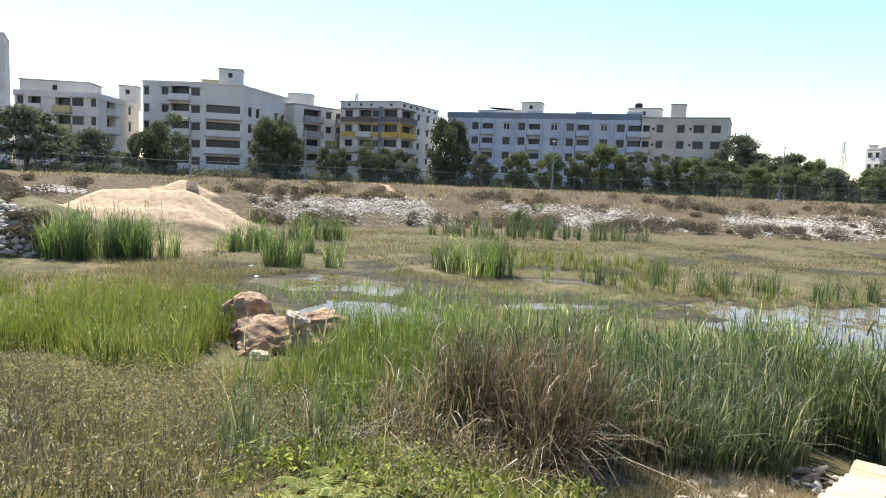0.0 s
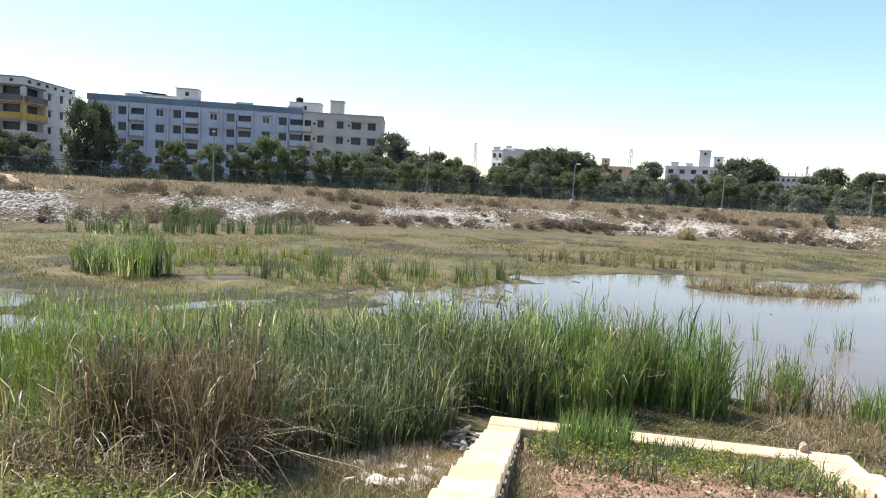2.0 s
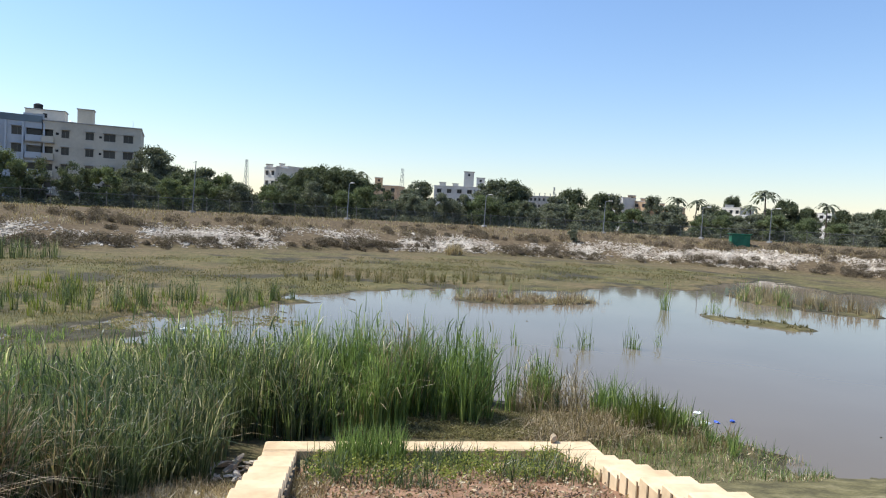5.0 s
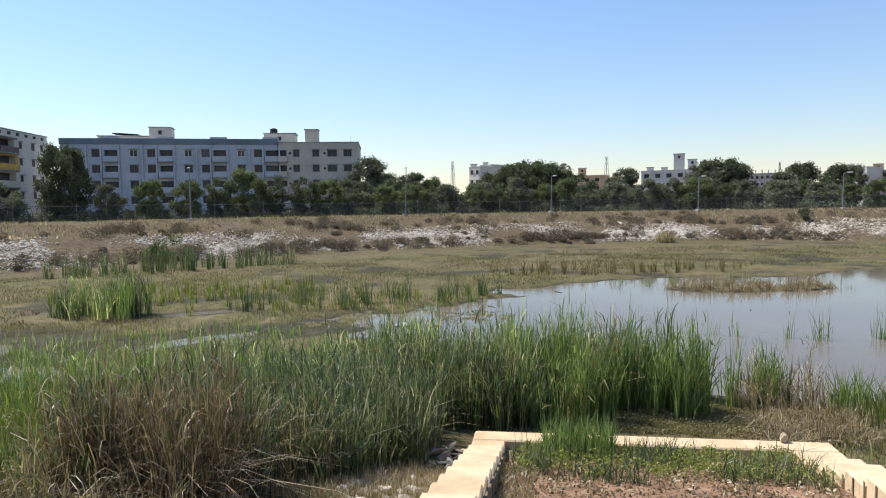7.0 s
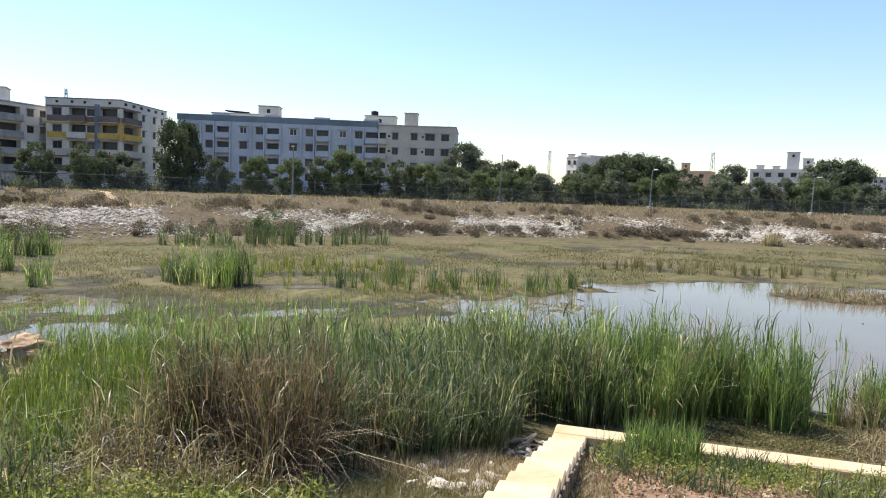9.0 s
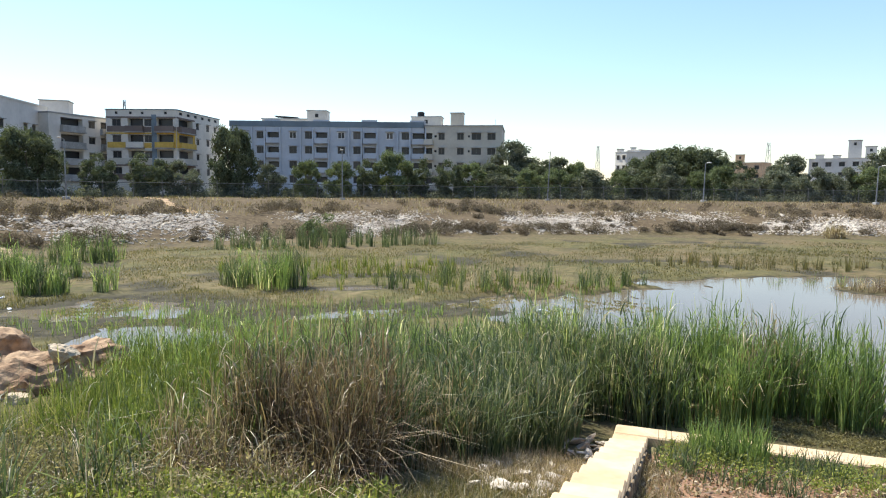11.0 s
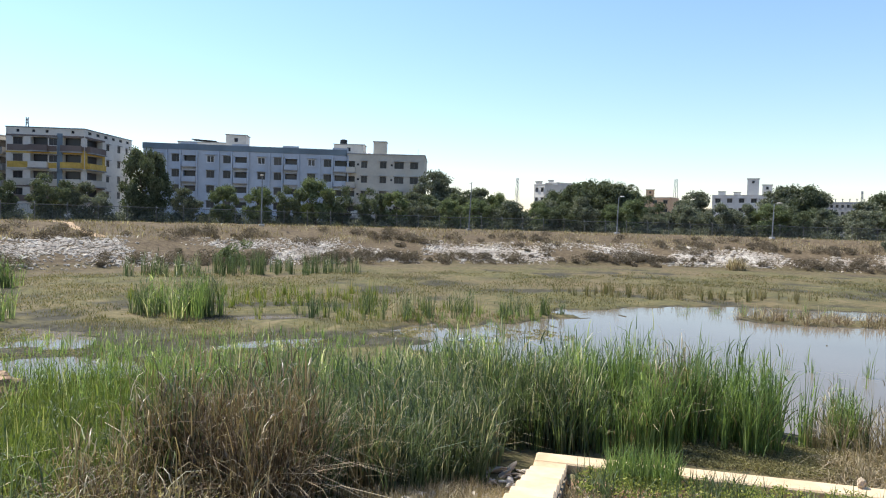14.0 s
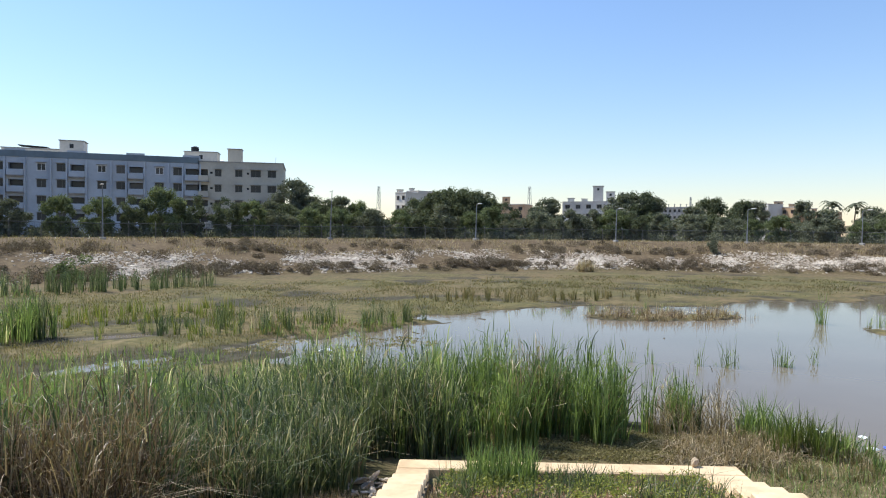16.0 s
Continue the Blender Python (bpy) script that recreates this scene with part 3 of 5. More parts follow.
reed_bed("far_reeds", "thin row of cattails below the stone bank", [
    (1500, (7.0, 52.5, 10.0, 2.6, 6), 1.3, 0.3, 0.05, 0.1, 0.1, REED_DARK),
    (900, (11.0, 29.0, 8.0, 2.6, -12), 0.95, 0.22, 0.03, 0.12, 0.1, REED_DARK),
    (900, (11.0, 29.0, 8.5, 3.0, -12), 0.7, 0.22, 0.03, 0.15, 0.1, REED_OLIVE),
    (1600, (6.0, 36.0, 9.0, 4.0, -5), 0.7, 0.2, 0.04, 0.12, 0.1, REED_OLIVE),
    (1300, (31.0, 33.0, 10.0, 3.0, -25), 0.7, 0.2, 0.04, 0.12, 0.1, TURF)])
reed_bed("island_reeds", "straw-coloured reeds on low islands in the pond", [
    (1700, (31.0, 22.4, 5.4, 2.1, -28), 0.6, 0.2, 0.03, 0.55, 0.5, STRAW),
    (1500, (30.6, 22.6, 5.6, 2.3, -28), 0.6, 0.2, 0.03, 0.5, 0.5, REED_DRY),
    (260, (28.5, 25.6, 6.0, 2.0, -24), 0.8, 0.25, 0.03, 0.2, 0.2, REED),
    (500, (28.0, 27.0, 4.0, 1.0, -20), 0.5, 0.2, 0.03, 0.4, 0.4, STRAW),
    (1500, (47.5, 13.0, 6.5, 4.0, 60), 0.8, 0.2, 0.04, 0.15, 0.1, STRAW),
    (380, (46.0, 14.5, 5.0, 2.5, 60), 0.95, 0.25, 0.04, 0.25, 0.2, REED),
    (900, (35.4, 11.6, 3.8, 1.5, 95), 0.16, 0.05, 0.03, 0.3, 0.1, TURF)])
reed_bed("shore_reeds", "sparse reeds and weeds along the open water", [
    (330, (13.1, 9.0, 0.45, 0.5, -34), 1.0, 0.2, 0.03, 0.18, 0.15, REED),
    (520, (13.2, 8.7, 1.1, 0.8, -34), 0.95, 0.2, 0.02, 0.4, 0.35, STRAW),
    (300, (14.1, 7.7, 0.7, 0.5, -34), 0.75, 0.2, 0.03, 0.25, 0.15, REED),
    (360, (13.5, 6.5, 0.6, 0.55, -34), 0.75, 0.2, 0.03, 0.25, 0.15, REED_BRIGHT),
    (280, (14.3, 6.1, 0.6, 0.5, -34), 0.55, 0.15, 0.03, 0.25, 0.15, REED),
    (160, (13.8, 5.0, 0.4, 0.35, -34), 0.4, 0.1, 0.02, 0.3, 0.2, REED),
    (2600, (13.4, 6.3, 2.2, 1.3, -34), 0.3, 0.1, 0.016, 0.35, 0.3, TURF), (900, (13.8, 6.4, 2.2, 1.2, -34), 0.4, 0.15, 0.016, 0.4, 0.3, STRAW)])
WATER_TUFTS = ((23.6, 11.5, 0.6, 0.35, 1.3, 60), (22.2, 12.0, 0.8, 0.4, 1.0, 45), (21.3, 12.8, 0.5, 0.3, 1.15, 50), (20.4, 13.4, 0.4, 0.3, 1.1, 32), (35.4, 16.6, 0.35, 0.3, 1.7, 40),
               (37.0, 14.8, 0.9, 0.4, 1.0, 50), (34.2, 14.0, 0.5, 0.3, 0.9, 28), (18.6, 15.2, 1.4, 0.5, 0.8, 40))
for cx, cy, a, b, hh, n in WATER_TUFTS:
    reed_bed("reed_tuft", "thin tuft of green reeds standing in open water", [(n, (cx, cy, a, b, -30, 0.1), hh, 0.2, 0.03, 0.12, 0.1, REED)], group="reed tufts in the pond")


def build_turf():
    """Short blades over the marsh, thick in patches."""
    sets = []
    for n, ov, hh, w in ((50000, (2, 24, 16, 8, 0), 0.15, 0.02), (90000, (12, 42, 34, 15, -6), 0.13, 0.035), (26000, (-14, 27, 9, 8, 0), 0.22, 0.024), (26000, (52, 36, 22, 12, -30), 0.15, 0.045)):
        x, y = clumped(*scatter(n, *ov), 0.55, -0.1, 3.0)
        k = free_of_works(x, y) & (height(x, y) > 0.05) & (bank_out(x, y) < 1)
        x, y = x[k], y[k]
        sets.append(blades(x, y, hh * RNG.uniform(0.5, 1.5, len(x)), w, 0.3, 2))
    thing("marsh_grass", big_mesh("marsh_grass", sets, [TURF] * len(sets)), "short olive grass and sedge over the wet marsh", "grass", "", "stuff")
    sets = []
    for n, inner, outer, hh, w in ((26000, 8.0, 20.0, 0.35, 0.07), (9000, 20.0, 27.0, 0.25, 0.07)):
        th = RNG.uniform(radians(-12), radians(140), n)
        d = RNG.uniform(inner, outer, n)
        x, y = LAKE[0] + (LA + d) * np.cos(th), LAKE[1] + (LB + d) * np.sin(th)
        k = free_of_works(x, y)
        x, y = clumped(x[k], y[k], 0.5, -0.2, 5.0)
        sets.append(blades(x, y, hh * RNG.uniform(0.4, 1.4, len(x)), w, 0.35, 2))
    thing("bank_grass", big_mesh("bank_grass", sets, [STRAW, TURF]), "dry brown and olive grass on the far bank", "grass", "", "stuff")


build_turf()


def leaf_cloud(cx, cy, cz, r, n, size, flat=0.7, shell=0.45):
    """Small leaves set round a centre; quads as arrays."""
    d = RNG.normal(0, 1, (n, 3))
    d /= np.linalg.norm(d, axis=1)[:, None] + 1e-9
    rad = r * (shell + (1 - shell) * RNG.uniform(0, 1, n) ** 0.5)
    c = np.stack([cx + d[:, 0] * rad, cy + d[:, 1] * rad, cz + d[:, 2] * rad * flat], 1)
    a = RNG.normal(0, 1, (n, 3))
    a /= np.linalg.norm(a, axis=1)[:, None]
    b = np.cross(a, RNG.normal(0, 1, (n, 3)))
    b /= np.linalg.norm(b, axis=1)[:, None] + 1e-9
    s = size * RNG.uniform(0.6, 1.3, n)[:, None]
    V = np.stack([c - a * s, c - b * s * 0.45, c + a * s, c + b * s * 0.45], 1).reshape(-1, 3)
    F = np.arange(n * 4).reshape(n, 4)
    return V, F


def join(sets):
    offs = np.cumsum([0] + [len(s[0]) for s in sets[:-1]])
    return np.concatenate([s[0] for s in sets]), np.concatenate([s[1] + o for s, o in zip(sets, offs)])


def build_floating_weed():
    """Scraps of weed and dead stalks that float on the shallow pools."""
    sets = []
    for n, ov in ((5200, (-4.6, 26.6, 4.8, 4.4, 0)), (2600, (4.5, 24.0, 6.5, 2.2, 0)), (1600, (12.0, 24.0, 4.5, 2.6, -20))):
        x, y = clumped(*scatter(n, *ov), 1.4, 0.05, 9.0)
        k = height(x, y) < 0.05
        for a, b in zip(x[k][::3], y[k][::3]):
            sets.append(leaf_cloud(a, b, 0.042, RNG.uniform(0.1, 0.4), 14, 0.035, 0.02, 0.0))
    thing("floating_weed", big_mesh("floating_weed", [join(sets)], [WEED]), "brown-green scraps of weed floating on shallow water", "weeds", "", "stuff")
    x, y = scatter(300, 3.0, 23.4, 5.0, 3.0, 0)
    x2, y2 = scatter(150, 14.5, 26.6, 5.0, 2.0, -20)
    x3, y3 = scatter(240, -3.4, 24.5, 4.0, 3.0, 0)
    x, y = np.concatenate([x, x2, x3]), np.concatenate([y, y2, y3])
    t = np.repeat(np.arange(len(x)), 5)
    x, y = x[t] + RNG.normal(0, 0.06, len(t)), y[t] + RNG.normal(0, 0.06, len(t))
    thing("emergent_sedge", big_mesh("emergent_sedge", [blades(x, y, RNG.uniform(0.2, 0.55, len(x)), 0.02, 0.18, 3)], [REED]), "sparse green sedge standing out of shallow water", "sedge", "", "stuff")


build_floating_weed()


def build_weeds():
    """Low leafy weeds on the near bank, and ferns at their feet."""
    sets, twigs = [], []
    x, y = clumped(*scatter(4800, -5.0, 8.2, 7.5, 5.0, 15), 0.7, -0.1, 1.0)
    for a, b in zip(x, y):
        z, r = h1(a, b), RNG.uniform(0.1, 0.42)
        sets.append(leaf_cloud(a, b, z + r * 0.7, r, int(14 + 80 * r), 0.021, 1.0, 0.15))
    twx, twy = scatter(10000, -5.0, 8.2, 7.5, 5.0, 15)
    gx2, gy2 = scatter(18000, -1.5, 6.0, 5.5, 2.6, 0)
    k = free_of_works(gx2, gy2)
    gx2, gy2 = gx2[k], gy2[k]
    gx, gy = scatter(27000, -5.0, 8.4, 8.0, 5.6, 15)
    thing("low_weeds", big_mesh("low_weeds", [join(sets), blades(twx, twy, RNG.uniform(0.15, 0.62, len(twx)), 0.012, 0.4, 2), blades(gx, gy, RNG.uniform(0.12, 0.42, len(gx)), 0.016, 0.45, 3, 0.3), blades(gx2, gy2, RNG.uniform(0.08, 0.25, len(gx2)), 0.014, 0.5, 2)], [WEED, SCRUB, TURF, TURF]), "grey-green low weeds, grass and dry twigs on the bank", "weeds", "", "stuff")
    sets = []
    for k in range(180):
        a, b = RNG.normal(-0.3, 0.8), RNG.normal(6.3, 0.45)
        z, r = h1(a, b), RNG.uniform(0.1, 0.26)
        sets.append(leaf_cloud(a, b, z + r * 0.6, r, 40, 0.035, 0.8, 0.2))
    V, F = [], []
    for k in range(30):
        a, b = RNG.uniform(-1.2, 0.5), RNG.uniform(5.4, 6.4)
        z = h1(a, b)
        for j in range(8):
            phi, ln = RNG.uniform(0, 6.28), RNG.uniform(0.25, 0.45)
            dx, dy = math.cos(phi), math.sin(phi)
            for q in np.linspace(0.12, 0.97, 15):
                c = (a + dx * ln * q, b + dy * ln * q, z + ln * (1.25 * q - 1.05 * q * q))
                w = 0.075 * math.sin(math.pi * (0.15 + 0.85 * q)) + 0.01
                for sg in (-1, 1):
                    o = len(V)
                    t = 0.014
                    V.extend([(c[0] - dx * t, c[1] - dy * t, c[2]), (c[0] + dx * t, c[1] + dy * t, c[2]), (c[0] - sg * dy * w + dx * 0.03, c[1] + sg * dx * w + dy * 0.03, c[2] - 0.02), (c[0] - sg * dy * w, c[1] + sg * dx * w, c[2] - 0.02)])
                    F.append((o, o + 1, o + 2, o + 3))
    fronds = (np.array(V), np.array(F))
    fx, fy = scatter(2200, -0.2, 6.4, 2.0, 0.9, 0)
    thing("fern_bank", big_mesh("fern_bank", [fronds, join(sets), blades(fx, fy, RNG.uniform(0.2, 0.5, len(fx)), 0.03, 0.5, 3, 0.4)], [FERN, FERN, REED_OLIVE]), "yellow-green ferns and creepers low on the bank", "ferns", "", "stuff")
    sets = []
    for n, ov, hh in ((11000, (4.3, 7.7, 2.0, 1.5, 50), 0.13), (6000, (2.4, 6.6, 2.2, 1.4, 0), 0.16), (9000, (3.7, 8.9, 2.0, 1.7, 40), 0.2)):
        x, y = scatter(n, *ov)
        k = free_of_works(x, y)
        sets.append(blades(x[k], y[k], hh * RNG.uniform(0.5, 1.6, k.sum()), 0.012, 0.5, 2))
    thing("bank_turf", big_mesh("bank_turf", sets, [STRAW, TURF, STRAW]), "thin dry grass beside the stepped wall", "grass", "", "stuff")


build_weeds()

# ---- the stepped cream wall ----
UX, VX = Vector((0.794, -0.608, 0)), Vector((-0.608, -0.794, 0))
CORNER = Vector((6.32, 9.96, 0))
WALL_TURN = Matrix.Translation(CORNER) @ Matrix(((UX.x, VX.x, 0, 0), (UX.y, VX.y, 0, 0), (0, 0, 1, 0), (0, 0, 0, 1)))
# in the wall's own frame: x along the water front, y back up the bank


def build_wall():
    w = 0.56
    frontal = thing("stepped_wall", None, "cream-painted stepped retaining wall round a sunken plot", "retaining wall", kind="")
    frontal.matrix_basis = Matrix.Translation(CORNER)
    bm = box(bmesh.new(), (0, 0, -0.5), (5.86, 0.45, 0.5), WALL_TURN, 0.025)
    part("front_wall", bm, CREAM, frontal)
    n = 20
    for x0, wide in ((0.0, w), (5.13, 0.73)):
        for k in range(n):
            y0 = 0.5 + 0.6 * k if k else 0.454
            z1 = 0.497 + 0.146 * k
            if y0 > 11.2:
                break
            bm = box(bmesh.new(), (x0, y0, -0.6), (x0 + wide, 0.5 + 0.6 * (k + 1), z1), WALL_TURN, 0.02)
            part("wall_step", bm, CREAM, frontal)
    # dark ribs: the steps' sawtooth shadow put into colour and shape
    for k in range(36):
        y0 = 1.1 + 0.26 * k
        top = 0.38 + 0.243 * (y0 - 0.5)
        bm = box(bmesh.new(), (w, y0, -0.3), (w + 0.035, y0 + 0.11, top), WALL_TURN, 0.01)
        part("drip_rib", bm, DARK_PLASTER, frontal, "dark upright rib standing in for a step's shadow")
    # two staggered rows of short dark upright marks
    for k in range(28):
        y0 = 0.75 + 0.3 * k
        for low in (0.0, 0.33):
            top = 0.42 + 0.243 * (y0 + 0.15 * (low > 0) - 0.5) - low
            bm = box(bmesh.new(), (5.13 - 0.014, y0 + 0.15 * (low > 0), top - 0.24), (5.13 - 0.002, y0 + 0.15 * (low > 0) + 0.035, top))
            bmesh.ops.transform(bm, matrix=WALL_TURN, verts=bm.verts)
            part("drip_streak", bm, DARK_PLASTER, frontal, "thin dark upright streak")


build_wall()

# ---- plot inside the walls ----


def plot_place(n, x0, x1, y0, y1):
    lx, ly = RNG.uniform(x0, x1, n), RNG.uniform(y0, y1, n)
    return CORNER.x + lx * UX.x + ly * VX.x, CORNER.y + lx * UX.y + ly * VX.y


x, y = plot_place(3600, 0.7, 5.0, 0.52, 2.7)
x, y = clumped(x, y, 3.2, 0.08, 6.0)
x2, y2 = plot_place(620, 1.2, 2.3, 0.52, 1.2)
thing("plot_grass", big_mesh("plot_grass", [blades(x, y, RNG.uniform(0.1, 0.5, len(x)), 0.016, 0.4, 3), blades(x2, y2, RNG.uniform(0.35, 0.8, len(x2)), 0.02, 0.2, 4)], [REED_DARK, REED]), "green tufts of grass in the walled plot", "grass", "", "stuff")
sets = []
x, y = plot_place(110, 0.8, 5.0, 0.6, 2.3)
for a, b in zip(x, y):
    sets.append(leaf_cloud(a, b, h1(a, b) + 0.12, RNG.uniform(0.1, 0.22), 40, 0.03, 0.7, 0.2))
thing("plot_weeds", big_mesh("plot_weeds", [join(sets)], [FERN]), "fresh leafy creepers in the walled plot", "weeds", "", "stuff")
x, y = plot_place(2600, 0.7, 5.0, 1.2, 5.5)
thing("plot_litter", big_mesh("plot_litter", [join([leaf_cloud(a, b, h1(a, b) + 0.025, 0.2, 6, 0.034, 0.18, 0.1) for a, b in zip(x[:600], y[:600])]), join([leaf_cloud(a, b, h1(a, b) + 0.025, 0.2, 6, 0.034, 0.18, 0.1) for a, b in zip(x[600:1100], y[600:1100])])], [REED_DRY, STRAW]), "dead leaves and straw on the bare red earth", "leaf litter", "", "stuff")
x, y = scatter(4200, 10.8, 9.1, 4.2, 0.95, -37)
k = free_of_works(x, y)
x, y = x[k], y[k]
thing("mat_weed", big_mesh("mat_weed", [join([leaf_cloud(a, b, h1(a, b) + 0.03, 0.15, 20, 0.022, 0.4, 0.1) for a, b in zip(x, y)])], [WEED]), "low green mat weed between wall and reeds", "weeds", "", "stuff")
x, y = scatter(1900, 12.5, 7.5, 1.6, 0.7, -37)
x2, y2 = scatter(700, 11.7, 7.2, 1.2, 0.35, -37)
k = free_of_works(x2, y2)
x, y = np.concatenate([x, x2[k]]), np.concatenate([y, y2[k]])
thing("fallen_twigs", big_mesh("fallen_twigs", [blades(x, y, RNG.uniform(0.2, 0.7, len(x)), 0.017, 0.9, 3, 0.6)], [STRAW]), "tangle of dry fallen twigs by the water", "twigs", "", "stuff")

x, y = scatter(5200, 12.7, 5.0, 2.6, 1.6, -34)
k = free_of_works(x, y) & (height(x, y) > 0.0)
x, y = x[k], y[k]
third = len(x) // 3
thing("shore_grass", big_mesh("shore_grass", [blades(x[:third], y[:third], RNG.uniform(0.1, 0.35, third), 0.014, 0.4, 2), blades(x[third:], y[third:], RNG.uniform(0.06, 0.22, len(x) - third), 0.014, 0.6, 2, 0.3)], [REED, STRAW]), "thin green grass and dry stalks on the muddy shore", "grass", "", "stuff")

# ---- boulders and stones ----


def rock_mesh(name, seed, mat, rough=0.28, levels=3):
    bm = bmesh.new()
    bmesh.ops.create_icosphere(bm, subdivisions=levels, radius=1.0)
    off = Vector((seed * 3.7, seed * 1.3, seed * 5.1))
    r = random.Random(int(seed * 10))
    cuts = [(Vector((r.gauss(0, 1), r.gauss(0, 1), r.gauss(0, 1))).normalized(), r.uniform(0.6, 0.86)) for _ in range(11)]
    for v in bm.verts:
        c = v.co.copy()
        p = c * 1.1
        for n, d in cuts:
            over = p.dot(n) - d
            if over > 0:
                p -= n * over * 0.92
        k = 1 + rough * 0.35 * noise.noise(c * 1.2 + off) + rough * 0.3 * noise.noise(c * 3.1 + off) + rough * 0.2 * noise.noise(c * 8 + off)
        v.co = p * k * 1.15
    me = bpy.data.meshes.new(name)
    bm.to_mesh(me)
    bm.free()
    me.materials.append(mat)
    return me


BOULDERS = ((-5.35, 17.8, 0.55, 0.70, 0.66, 0.66, 20, BOULDER, "rounded reddish-brown boulder at the water's edge"),
            (-4.15, 16.3, 0.30, 0.86, 0.66, 0.66, -15, BOULDER, "broad reddish sandstone boulder with a dark hollow"),
            (-3.1, 16.9, 0.34, 0.74, 0.6, 0.56, 10, BOULDER, "flat-topped orange boulder beside the pond"),
            (-3.65, 16.15, 0.90, 0.29, 0.25, 0.23, 30, PALE_ROCK, "small pale grey stone lying on the boulders"),
            (-4.3, 15.3, 0.14, 0.2, 0.18, 0.17, 0, PALE_ROCK, "small pale stone in the grass below the boulders"),
            (-3.0, 15.95, 0.15, 0.46, 0.38, 0.28, 40, BOULDER, "low tan boulder half sunk in the grass"),
            (-4.75, 16.9, 0.15, 0.52, 0.5, 0.5, 60, BOULDER, "dark brown boulder wedged between larger ones"),
            (-4.5, 15.9, 0.05, 0.5, 0.4, 0.4, 15, BOULDER, "rough brown boulder at the foot of the pile"))
for k, (x, y, z, a, b, c, turn, mat, label) in enumerate(BOULDERS):
    thing("boulder", rock_mesh("boulder", k + 7.6, mat, 0.5, 4), label, "boulder", "boulders in the marsh", at=pose(x, y, z, 8 * (k % 3) - 6, 5, turn) @ Matrix.Diagonal((a, b, c, 1)))
stones = [rock_mesh("rubble_stone", 20 + k, RUBBLE, 0.45, 2) for k in range(5)]
for k in range(290):
    lx, ly = -0.06 - RNG.uniform(0.0, 1.0) ** 1.3 * 1.35, RNG.uniform(0.0, 4.2)
    p = CORNER + UX * lx + VX * ly
    s = RNG.uniform(0.025, 0.065) if k % 6 else RNG.uniform(0.065, 0.1)
    thing("rubble_stone", stones[k % 5], "pale broken rubble stone lying beside the wall", "stone", "rubble beside the wall",
          at=pose(p.x, p.y, h1(p.x, p.y) + s * 0.35, RNG.uniform(0, 40), RNG.uniform(0, 40), RNG.uniform(0, 360)) @ Matrix.Diagonal((s * 1.7, s * 1.1, s * 0.42, 1)))
for k in range(46):
    p = CORNER + UX * RNG.uniform(0.3, 5.6) + VX * RNG.uniform(-0.22, -0.02)
    s = RNG.uniform(0.025, 0.07)
    thing("rubble_stone", stones[k % 5], "pale broken rubble stone lying along the wall's foot", "stone", "rubble beside the wall",
          at=pose(p.x, p.y, max(h1(p.x, p.y), 0.1) + s * 0.3, 0, 20, RNG.uniform(0, 360)) @ Matrix.Diagonal((s * 1.5, s, s * 0.7, 1)))
p = CORNER + UX * 5.12 + VX * 0.06
thing("white_stone", rock_mesh("white_stone", 31, PALE_ROCK, 0.9, 3), "small white stone on the front wall", "stone", at=pose(p.x, p.y, 0.56, 0, 25, 30) @ Matrix.Diagonal((0.09, 0.06, 0.075, 1)))
block = bmesh.new()
bmesh.ops.create_cube(block, size=1.0)
bmesh.ops.bevel(block, geom=block.edges[:], offset=0.06, segments=2, affect="EDGES")
block_me = bpy.data.meshes.new("concrete_block")
block.to_mesh(block_me)
block.free()
block_me.materials.append(RUBBLE)
thing("concrete_block", block_me, "squat grey concrete block on the earth heap", "block", at=pose(-21.9, 57.6, h1(-21.9, 57.6) + 0.15, 0, 0, 20) @ Matrix.Diagonal((0.9, 0.8, 0.75, 1)))
LITTER = ((11.0, 22.77, 0.26), (15.98, 7.37, 0.14), (16.3, 6.6, 0.1), (15.6, 6.1, 0.12), (-8.6, 24.4, 0.15), (-8.9, 30.5, 0.14), (-7.9, 27.8, 0.12))
for k, (x, y, s) in enumerate(LITTER):
    thing("plastic_litter", rock_mesh("plastic_litter", 40 + k, WHITE_PLASTIC, 0.6, 2), "crumpled white plastic scrap on the water", "litter", "floating litter",
          at=pose(x, y, max(0.05, h1(x, y) + 0.02), 0, 0, 50 * k) @ Matrix.Diagonal((s, s * 0.6, s * 0.3, 1)))


